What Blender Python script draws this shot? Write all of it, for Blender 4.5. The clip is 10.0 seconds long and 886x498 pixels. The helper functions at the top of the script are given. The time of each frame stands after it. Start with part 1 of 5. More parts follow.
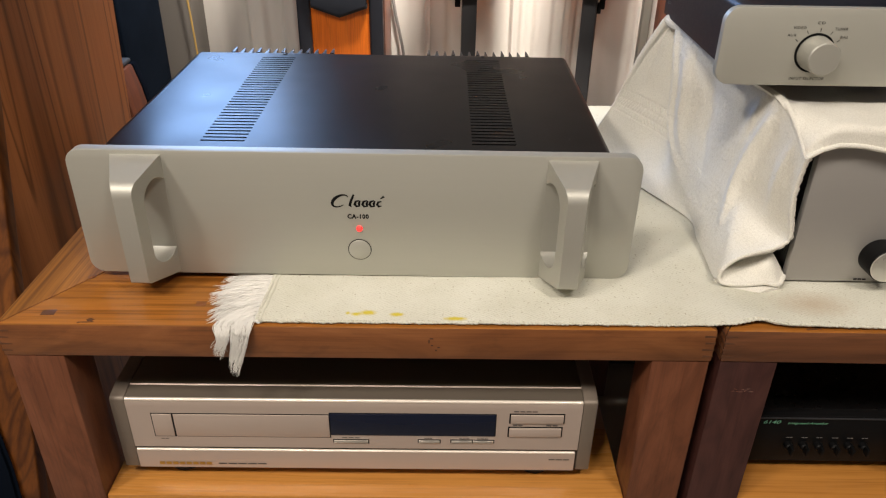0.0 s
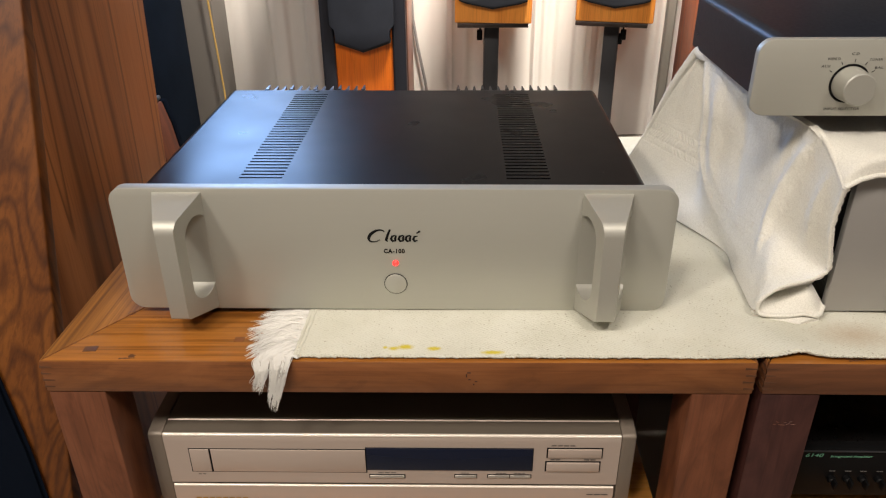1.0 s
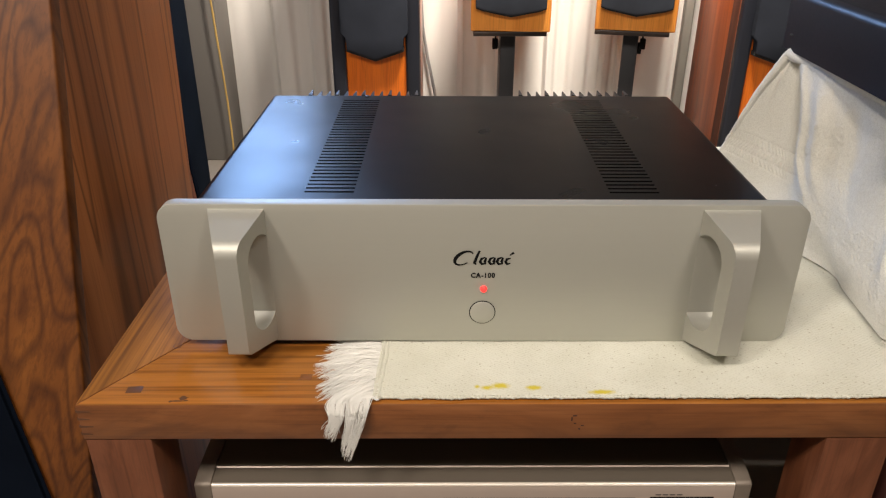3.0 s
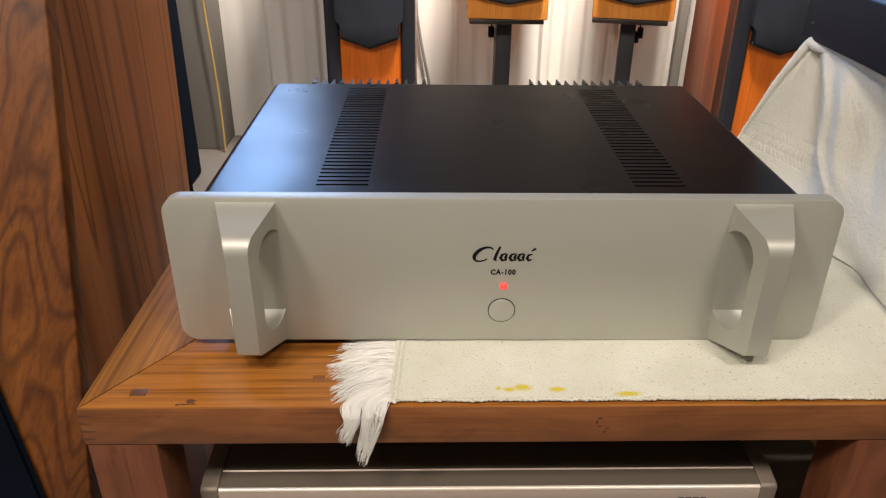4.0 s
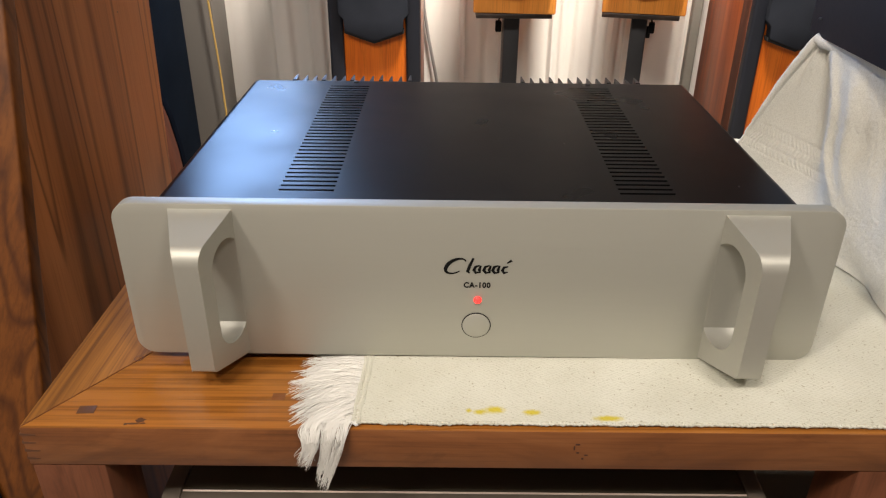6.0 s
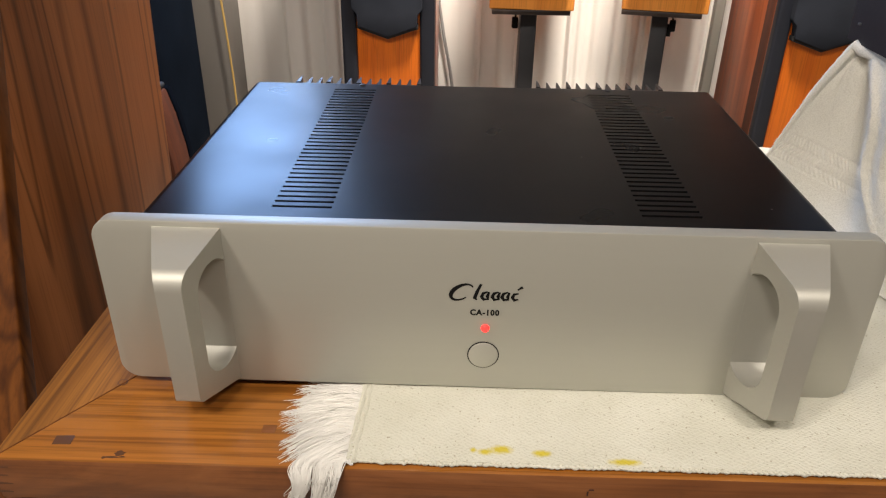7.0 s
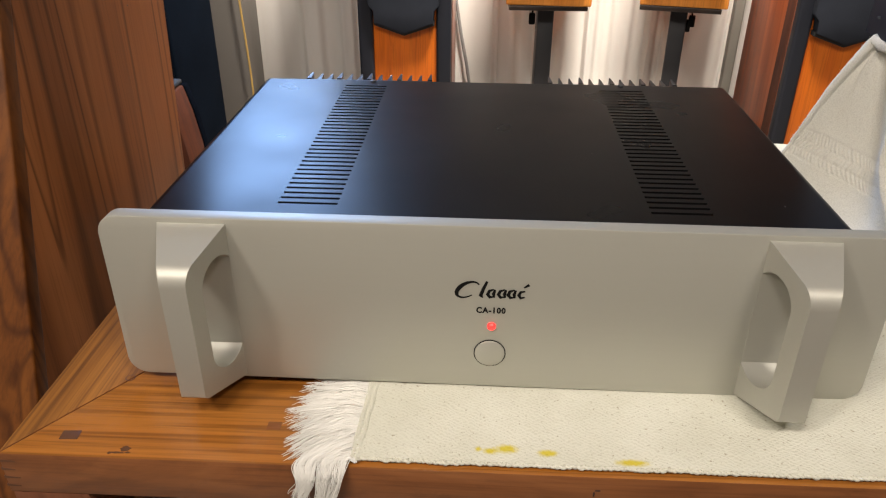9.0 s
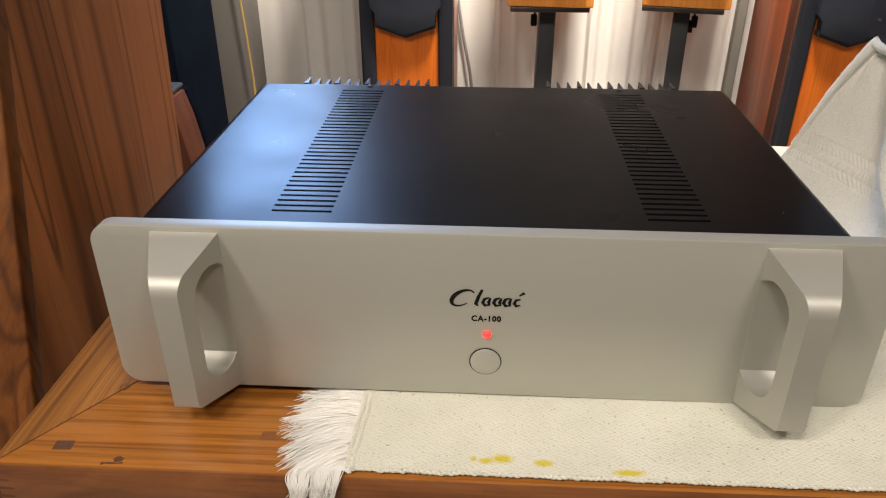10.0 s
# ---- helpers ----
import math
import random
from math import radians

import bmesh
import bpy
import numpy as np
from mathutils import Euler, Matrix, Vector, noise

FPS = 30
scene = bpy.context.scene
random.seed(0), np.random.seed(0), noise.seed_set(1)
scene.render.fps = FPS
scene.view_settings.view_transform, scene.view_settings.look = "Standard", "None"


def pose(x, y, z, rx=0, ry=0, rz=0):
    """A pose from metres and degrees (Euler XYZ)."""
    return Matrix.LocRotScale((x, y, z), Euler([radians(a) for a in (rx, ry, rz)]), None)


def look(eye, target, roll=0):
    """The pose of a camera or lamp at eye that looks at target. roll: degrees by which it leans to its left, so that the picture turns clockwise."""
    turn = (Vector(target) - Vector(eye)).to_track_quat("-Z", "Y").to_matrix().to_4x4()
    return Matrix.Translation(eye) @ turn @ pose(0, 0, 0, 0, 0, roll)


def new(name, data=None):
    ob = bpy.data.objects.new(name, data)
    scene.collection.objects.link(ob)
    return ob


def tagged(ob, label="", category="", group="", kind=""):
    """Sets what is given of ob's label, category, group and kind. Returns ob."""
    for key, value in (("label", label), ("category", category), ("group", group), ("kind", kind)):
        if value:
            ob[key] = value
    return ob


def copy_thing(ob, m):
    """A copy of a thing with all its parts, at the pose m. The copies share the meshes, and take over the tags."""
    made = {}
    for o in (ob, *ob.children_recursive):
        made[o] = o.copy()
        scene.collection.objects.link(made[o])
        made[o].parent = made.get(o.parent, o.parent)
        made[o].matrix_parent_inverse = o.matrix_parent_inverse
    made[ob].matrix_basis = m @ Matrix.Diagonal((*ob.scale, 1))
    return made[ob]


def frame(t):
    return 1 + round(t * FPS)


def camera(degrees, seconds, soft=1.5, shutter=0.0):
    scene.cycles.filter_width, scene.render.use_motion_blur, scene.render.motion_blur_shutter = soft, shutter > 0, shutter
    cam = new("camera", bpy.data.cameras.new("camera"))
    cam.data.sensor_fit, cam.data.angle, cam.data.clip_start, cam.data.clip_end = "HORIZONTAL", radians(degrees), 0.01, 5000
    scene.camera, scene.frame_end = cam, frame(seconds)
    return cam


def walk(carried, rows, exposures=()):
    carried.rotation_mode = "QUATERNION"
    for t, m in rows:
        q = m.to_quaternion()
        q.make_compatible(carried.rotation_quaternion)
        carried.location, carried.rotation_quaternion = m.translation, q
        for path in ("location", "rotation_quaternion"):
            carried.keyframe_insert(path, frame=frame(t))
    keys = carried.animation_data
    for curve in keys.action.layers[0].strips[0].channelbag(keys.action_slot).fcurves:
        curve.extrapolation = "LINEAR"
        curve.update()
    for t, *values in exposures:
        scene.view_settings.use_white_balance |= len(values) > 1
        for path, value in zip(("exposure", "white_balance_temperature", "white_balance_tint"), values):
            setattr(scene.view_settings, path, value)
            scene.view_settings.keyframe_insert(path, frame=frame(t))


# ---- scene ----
cam = camera(60.9, 10.0, soft=1.2)
PATH = [
    (0, (0.072, -0.575, 0.873), (0.08, 1.156, -0.13), 1.0),
    (0.5, (0.06, -0.581, 0.881), (0.033, 1.171, -0.084), -0.0),
    (1, (0.058, -0.576, 0.878), (0.013, 1.191, -0.057), -0.4),
    (1.5, (0.046, -0.573, 0.876), (-0.005, 1.203, -0.042), -0.3),
    (2, (0.029, -0.565, 0.861), (-0.016, 1.217, -0.045), -0.2),
    (2.5, (-0.007, -0.527, 0.855), (-0.034, 1.258, -0.047), -0.1),
    (3, (-0.029, -0.502, 0.848), (-0.032, 1.282, -0.057), 0.1),
    (3.2, (-0.037, -0.5, 0.846), (-0.029, 1.283, -0.062), 0.2),
    (4.3, (-0.053, -0.45, 0.834), (-0.019, 1.317, -0.102), 0.7),
    (4.5, (-0.032, -0.432, 0.824), (-0.001, 1.334, -0.114), 0.7),
    (5, (-0.017, -0.431, 0.831), (0.004, 1.333, -0.11), 0.5),
    (5.5, (-0.02, -0.445, 0.837), (-0.008, 1.318, -0.106), 0.6),
    (5.7, (-0.022, -0.448, 0.836), (-0.018, 1.316, -0.107), 0.6),
    (6.8, (-0.013, -0.4, 0.833), (-0.054, 1.358, -0.12), 0.7),
    (7, (-0.016, -0.397, 0.833), (-0.061, 1.357, -0.126), 0.9),
    (7.5, (-0.013, -0.395, 0.836), (-0.075, 1.357, -0.128), 0.8),
    (8, (-0.012, -0.393, 0.834), (-0.086, 1.356, -0.133), 0.8),
    (8.5, (-0.01, -0.393, 0.834), (-0.094, 1.355, -0.135), 0.7),
    (9, (-0.008, -0.393, 0.831), (-0.103, 1.355, -0.135), 0.3),
    (9.5, (-0.004, -0.388, 0.835), (-0.102, 1.36, -0.133), 0.4),
    (10, (-0.002, -0.387, 0.833), (-0.11, 1.362, -0.132), -0.1),
]
walk(cam, [(t, look(e, g, r)) for t, e, g, r in PATH])

# ---- world and large lights ----
world = bpy.data.worlds.new("room_world")
scene.world = world
world.use_nodes = True
world.node_tree.nodes["Background"].inputs[0].default_value = (1.0, 0.86, 0.7, 1)
world.node_tree.nodes["Background"].inputs[1].default_value = 0.03


def area_lamp(name, at, aim, sx, sy, power, colour, spread=180):
    data = bpy.data.lights.new(name, "AREA")
    data.shape, data.size, data.size_y = "RECTANGLE", sx, sy
    data.energy, data.color, data.spread = power, colour, radians(spread)
    ob = new(name, data)
    ob.matrix_world = look(at, aim)
    return ob


WARM = (1.0, 0.895, 0.785)
COOL = (0.33, 0.55, 1.0)
area_lamp("ceiling_lamp_light", (-0.52, -1.22, 2.38), (-0.42, -0.78, 0), 0.32, 0.32, 25, WARM)
area_lamp("ceiling_lamp_light", (-1.35, -1.30, 2.38), (-0.95, -0.80, 0), 0.32, 0.32, 33, WARM)
area_lamp("ceiling_lamp_light", (0.80, -1.20, 2.38), (0.70, -0.75, 0), 0.34, 0.34, 22, WARM)
area_lamp("ceiling_lamp_light", (0.34, 1.02, 2.38), (0.27, 1.95, 0.42), 0.36, 0.36, 67, WARM, 104)
area_lamp("window_daylight", (-0.80, 1.885, 1.42), (-0.62, 0.0, 0.95), 0.60, 0.58, 23, COOL)

# ---- materials ----


def mat_base(name):
    m = bpy.data.materials.new(name)
    m.use_nodes = True
    nt = m.node_tree
    b = nt.nodes["Principled BSDF"]
    return m, nt, b


def nd(nt, kind, **vals):
    n = nt.nodes.new(kind)
    for k, v in vals.items():
        n.inputs[k].default_value = v
    return n


def coords(nt, scale=(1, 1, 1), rot=(0, 0, 0), shift=True):
    tc = nt.nodes.new("ShaderNodeTexCoord")
    mp = nt.nodes.new("ShaderNodeMapping")
    mp.inputs["Scale"].default_value = scale
    mp.inputs["Rotation"].default_value = [radians(a) for a in rot]
    if shift:
        info = nt.nodes.new("ShaderNodeObjectInfo")
        mul = nt.nodes.new("ShaderNodeVectorMath")
        mul.operation = "MULTIPLY_ADD"
        mul.inputs[1].default_value = (3.1, 5.3, 4.7)
        nt.links.new(info.outputs["Random"], mul.inputs[0])
        nt.links.new(tc.outputs["Object"], mul.inputs[2])
        nt.links.new(mul.outputs[0], mp.inputs["Vector"])
    else:
        nt.links.new(tc.outputs["Object"], mp.inputs["Vector"])
    return mp.outputs[0]


def ramp(nt, fac, stops):
    r = nt.nodes.new("ShaderNodeValToRGB")
    els = r.color_ramp.elements
    while len(els) < len(stops):
        els.new(0.5)
    for e, (p, c) in zip(els, stops):
        e.position, e.color = p, (*c, 1)
    nt.links.new(fac, r.inputs[0])
    return r.outputs[0]


def mix(nt, fac, a, b, blend="MIX"):
    n = nt.nodes.new("ShaderNodeMix")
    n.data_type, n.blend_type = "RGBA", blend
    for sock, v in ((0, fac), (6, a), (7, b)):
        if isinstance(v, (int, float)):
            n.inputs[sock].default_value = v
        elif isinstance(v, tuple):
            n.inputs[sock].default_value = (*v, 1)
        else:
            nt.links.new(v, n.inputs[sock])
    return n.outputs[2]


def bump(nt, b, height, strength, dist=0.001):
    n = nd(nt, "ShaderNodeBump", Strength=strength, Distance=dist)
    nt.links.new(height, n.inputs["Height"])
    nt.links.new(n.outputs[0], b.inputs["Normal"])


def noise_tex(nt, vec, scale, detail=3.0, rough=0.55, dist=0.0):
    n = nd(nt, "ShaderNodeTexNoise", Scale=scale, Detail=detail, Roughness=rough, Distortion=dist)
    nt.links.new(vec, n.inputs["Vector"])
    return n.outputs["Fac"]


def plain(name, colour, rough=0.5, metal=0.0, vary=0.12, scale=60, relief=0.05, stretch=(1, 1, 1), coat=0.0, spec=0.5):
    """A surface of one colour with blotches, grain and fine relief."""
    m, nt, b = mat_base(name)
    v = coords(nt, stretch)
    big = noise_tex(nt, v, scale * 0.12, 3)
    fine = noise_tex(nt, v, scale * 6, 4, 0.65)
    dark = tuple(c * (1 - vary) for c in colour)
    lite = tuple(min(1, c * (1 + vary)) for c in colour)
    c1 = ramp(nt, big, [(0.3, dark), (0.7, lite)])
    nt.links.new(c1, b.inputs["Base Color"])
    rr = nd(nt, "ShaderNodeMapRange", **{"To Min": max(0.02, rough - 0.07), "To Max": min(1, rough + 0.07)})
    nt.links.new(fine, rr.inputs[0])
    nt.links.new(rr.outputs[0], b.inputs["Roughness"])
    b.inputs["Metallic"].default_value = metal
    b.inputs["Coat Weight"].default_value = coat
    b.inputs["Specular IOR Level"].default_value = spec
    if relief:
        bump(nt, b, fine, relief, 0.0006)
    return m


def wood(name, axis, tones, rough=0.35, coat=0.15, scale=1.0, streak=0.5, swirl=2.0, relief=0.12, long=1.3, contour=False, fine=0.0):
    """Varnished wood with its grain along axis; tones: dark vein, body, light."""
    m, nt, b = mat_base(name)
    long, across = long * scale, 16 * scale
    st = [across, across, across]
    st["xyz".index(axis)] = long
    v = coords(nt, tuple(st))
    body = noise_tex(nt, v, 1.1, 5, 0.6, swirl)
    vein = noise_tex(nt, v, 2.6, 6, 0.7, swirl * 0.6)
    st2 = [420, 420, 420]
    st2["xyz".index(axis)] = 9
    pores = noise_tex(nt, coords(nt, tuple(st2)), 1.0, 3, 0.6)
    c = ramp(nt, body, [(0.28, tones[0]), (0.5, tones[1]), (0.74, tones[2])])
    if contour:
        st3 = [c * 0.55 for c in st]
        vein = noise_tex(nt, coords(nt, tuple(st3)), 1.0, 2, 0.45, swirl * 0.5)
        lines = ramp(nt, vein, [(0.30, (1, 1, 1)), (0.325, (0.3, 0.27, 0.25)), (0.35, (1, 1, 1)), (0.42, (1, 1, 1)), (0.435, (0.25, 0.22, 0.2)), (0.455, (1, 1, 1)),
                                (0.52, (1, 1, 1)), (0.53, (0.2, 0.17, 0.15)), (0.545, (1, 1, 1)), (0.61, (1, 1, 1)), (0.63, (0.35, 0.32, 0.3)), (0.65, (1, 1, 1))])
    else:
        lines = ramp(nt, vein, [(0.36, (0.2, 0.2, 0.2)), (0.45, (1, 1, 1)), (0.9, (1, 1, 1))])
    c = mix(nt, streak, c, lines, "MULTIPLY")
    if fine:
        st4 = [300, 300, 300]
        st4["xyz".index(axis)] = 3.0
        rings = noise_tex(nt, coords(nt, tuple(st4)), 1.0, 4, 0.65, 0.4)
        c = mix(nt, fine, c, ramp(nt, rings, [(0.38, (0.34, 0.27, 0.2)), (0.5, (0.9, 0.88, 0.85)), (0.66, (1.15, 1.13, 1.1))]), "MULTIPLY")
    pr = ramp(nt, pores, [(0.33, (0.55, 0.5, 0.45)), (0.5, (1, 1, 1))])
    c = mix(nt, 0.45, c, pr, "MULTIPLY")
    nt.links.new(c, b.inputs["Base Color"])
    rr = nd(nt, "ShaderNodeMapRange", **{"To Min": rough - 0.08, "To Max": rough + 0.12})
    nt.links.new(body, rr.inputs[0])
    nt.links.new(rr.outputs[0], b.inputs["Roughness"])
    b.inputs["Coat Weight"].default_value = coat
    b.inputs["Coat Roughness"].default_value = 0.25
    bump(nt, b, pores, relief, 0.0005)
    return m


PINE = ((0.24, 0.083, 0.013), (0.350, 0.131, 0.023), (0.44, 0.178, 0.035))
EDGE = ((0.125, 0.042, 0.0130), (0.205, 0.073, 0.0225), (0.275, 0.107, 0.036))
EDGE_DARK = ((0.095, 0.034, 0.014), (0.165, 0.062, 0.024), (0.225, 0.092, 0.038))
# pine lightened: the light reaching the lower shelf is in these tones
SHELF_LIT = ((0.36, 0.145, 0.028), (0.46, 0.200, 0.042), (0.54, 0.250, 0.060))
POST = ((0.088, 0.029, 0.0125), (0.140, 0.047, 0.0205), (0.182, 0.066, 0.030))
TEAK = ((0.165, 0.054, 0.0155), (0.335, 0.122, 0.039), (0.435, 0.169, 0.057))
PINE_SIDE = ((0.185, 0.070, 0.010), (0.305, 0.124, 0.019), (0.40, 0.176, 0.030))
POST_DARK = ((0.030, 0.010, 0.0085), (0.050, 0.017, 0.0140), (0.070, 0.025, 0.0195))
ORANGE = ((0.64, 0.215, 0.030), (0.78, 0.290, 0.046), (0.84, 0.335, 0.060))
CHERRY = ((0.52, 0.098, 0.005), (0.68, 0.152, 0.008), (0.74, 0.185, 0.012))
RED = ((0.14, 0.030, 0.009), (0.34, 0.080, 0.022), (0.52, 0.140, 0.036))

M = {
    "pine_x": wood("pine_along_x", "x", PINE, 0.27, 0.25, 1.1, 0.22, 0.8, long=0.9, fine=0.55),
    "pine_y": wood("pine_along_y", "y", PINE_SIDE, 0.55, 0.0, 1.4, 0.35, 0.8, long=0.7, fine=0.75),
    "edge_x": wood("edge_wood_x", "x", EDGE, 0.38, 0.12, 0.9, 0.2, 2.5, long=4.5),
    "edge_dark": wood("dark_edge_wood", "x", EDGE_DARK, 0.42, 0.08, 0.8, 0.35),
    "shelf": wood("lit_shelf_pine", "x", SHELF_LIT, 0.24, 0.25, 0.7, 0.08, 0.8, long=0.8, fine=0.12),
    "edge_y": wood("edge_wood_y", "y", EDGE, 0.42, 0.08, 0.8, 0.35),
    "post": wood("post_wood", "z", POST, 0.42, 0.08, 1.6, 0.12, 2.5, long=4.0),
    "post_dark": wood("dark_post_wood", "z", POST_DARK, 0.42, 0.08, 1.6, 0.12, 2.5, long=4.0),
    "teak": wood("teak_veneer", "z", TEAK, 0.45, 0.05, 0.75, 0.8, 0.5, long=0.9, contour=True),
    "orange": wood("cherry_veneer", "z", ORANGE, 0.38, 0.1, 0.9, 0.08, 1.0),
    "cherry": wood("deep_cherry_veneer", "z", CHERRY, 0.38, 0.1, 0.9, 0.3, 1.0),
    "red": wood("rosewood_veneer", "z", RED, 0.30, 0.2, 0.8, 0.35, 1.2),
    "silver": plain("brushed_aluminium", (0.475, 0.472, 0.420), 0.50, 0.5, 0.035, 40, 0.06, (0.05, 1, 1)),
    "silver_v": plain("handle_aluminium", (0.462, 0.456, 0.408), 0.50, 0.5, 0.03, 50, 0.05),
    "silver_grey": plain("grey_aluminium", (0.385, 0.372, 0.355), 0.50, 0.5, 0.035, 40, 0.06, (0.05, 1, 1)),
    "edge_metal": plain("polished_edge", (0.75, 0.74, 0.70), 0.3, 0.9, 0.03, 50, 0.03),
    "black_metal": plain("black_painted_steel", (0.004, 0.004, 0.0042), 0.29, 0.0, 0.2, 30, 0.045, spec=0.5),
    "fin": plain("black_anodised_fin", (0.02, 0.02, 0.022), 0.35, 0.4, 0.2, 40, 0.05),
    "inside": plain("dark_inside", (0.004, 0.004, 0.004), 0.8, 0, 0.1, 30, 0),
    "rubber": plain("rubber", (0.015, 0.015, 0.015), 0.8, 0, 0.2, 60, 0.1),
    "ink": plain("black_ink", (0.008, 0.008, 0.008), 0.7, 0, 0.1, 60, 0, spec=0.1),
    "grey_ink": plain("grey_ink", (0.05, 0.048, 0.044), 0.6, 0, 0.1, 60, 0),
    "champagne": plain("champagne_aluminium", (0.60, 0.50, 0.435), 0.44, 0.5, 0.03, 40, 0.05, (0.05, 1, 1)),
    # pale champagne: the highlight along the rounded edges is painted in
    "lip": plain("champagne_edge_highlight", (0.88, 0.80, 0.70), 0.32, 0.35, 0.03, 40, 0.02),
    # darker champagne copies: the bench's shade is put into their colour
    "champ_shaded": plain("champagne_in_shade", (0.092, 0.076, 0.055), 0.45, 0.3, 0.06, 40, 0.05),
    "champ_slope_shaded": plain("champagne_slope_in_shade", (0.15, 0.125, 0.098), 0.45, 0.3, 0.05, 40, 0.05),
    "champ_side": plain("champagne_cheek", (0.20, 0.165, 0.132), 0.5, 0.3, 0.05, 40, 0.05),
    "window": plain("display_window", (0.004, 0.007, 0.02), 0.12, 0, 0.25, 20, 0.0, spec=0.35),
    "gold": plain("gold_letters", (0.62, 0.43, 0.12), 0.35, 0.9, 0.1, 60, 0),
    "black_plastic": plain("black_plastic", (0.004, 0.004, 0.0044), 0.5, 0, 0.2, 40, 0.08, spec=0.15),
    "green_ink": plain("pale_green_ink", (0.16, 0.42, 0.27), 0.6, 0, 0.05, 60, 0),
    "navy": plain("blue_black_cloth", (0.006, 0.010, 0.018), 0.85, 0, 0.2, 60, 0.4, spec=0.03),
    "deep_navy": plain("deep_navy_cloth", (0.0034, 0.0052, 0.0095), 0.9, 0, 0.15, 90, 0.5, spec=0.02),
    # the blue is the window's reflection, put into the black base colour
    "window_tinted_steel": plain("black_steel_window_tint", (0.005, 0.008, 0.016), 0.36, 0, 0.2, 40, 0.04, spec=0.3),
    "grille": plain("black_grille_cloth", (0.024, 0.028, 0.038), 0.9, 0, 0.15, 90, 0.5, spec=0.15),
    "grille_light": plain("grey_grille_cloth", (0.046, 0.052, 0.066), 0.9, 0, 0.15, 90, 0.5, spec=0.1),
    "ebony": wood("ebonised_wood", "z", ((0.010, 0.006, 0.0045), (0.020, 0.012, 0.009), (0.030, 0.018, 0.013)), 0.4, 0.1, 1.0, 0.3),
    "stand": plain("grey_black_steel", (0.034, 0.035, 0.039), 0.45, 0.2, 0.15, 40, 0.08),
    "stand_blue": plain("blue_grey_lacquer", (0.016, 0.018, 0.025), 0.4, 0, 0.15, 40, 0.05, spec=0.35),
    "wire": plain("grey_cable", (0.22, 0.21, 0.20), 0.5, 0, 0.1, 60, 0),
    "string": plain("yellow_cord", (0.45, 0.29, 0.08), 0.8, 0, 0.1, 60, 0),
    "curtain": plain("cream_vinyl", (0.70, 0.675, 0.63), 0.5, 0, 0.05, 14, 0.08, (1, 1, 0.06)),
    "pillar": plain("taupe_paint", (0.165, 0.152, 0.136), 0.6, 0, 0.08, 14, 0.1, (1, 1, 0.1)),
    "reflected_dark_wall": plain("reflection_darkening_wall", (0.022, 0.019, 0.017), 0.7, 0, 0.1, 20, 0.15),
    "wall": plain("cream_wall_paint", (0.42, 0.37, 0.31), 0.7, 0, 0.06, 20, 0.15),
    "ceiling": plain("white_ceiling_paint", (0.60, 0.57, 0.52), 0.8, 0, 0.04, 20, 0.1),
    "floor": plain("pale_vinyl_floor", (0.17, 0.15, 0.128), 0.5, 0, 0.1, 12, 0.1),
    "trim": plain("grey_green_trim", (0.20, 0.19, 0.165), 0.5, 0, 0.06, 30, 0.05),
    "plug": plain("dark_plug_wood", (0.10, 0.042, 0.02), 0.5, 0, 0.2, 60, 0.1),
    "mahogany": wood("dark_mahogany", "z", ((0.050, 0.011, 0.003), (0.090, 0.021, 0.005), (0.125, 0.031, 0.008)), 0.8, 0.0, 1.0, 0.3),
    # grey board; the bluish daylight on it is mixed into the colour
    "slate": plain("blue_lit_grey_board", (0.030, 0.036, 0.046), 0.5, 0, 0.1, 40, 0.05),
    "cotton": plain("cotton_threads", (0.75, 0.738, 0.70), 0.95, 0, 0.10, 200, 0.2, spec=0.1),
}


def glowing(name, colour, strength):
    m, nt, b = mat_base(name)
    b.inputs["Base Color"].default_value = (*colour, 1)
    b.inputs["Emission Color"].default_value = (*colour, 1)
    b.inputs["Emission Strength"].default_value = strength
    b.inputs["Roughness"].default_value = 0.25
    return m


M["led"] = glowing("red_diode", (1.0, 0.035, 0.03), 1.8)
M["lamp_glow"] = glowing("lamp_diffuser", (1.0, 0.86, 0.66), 2.0)


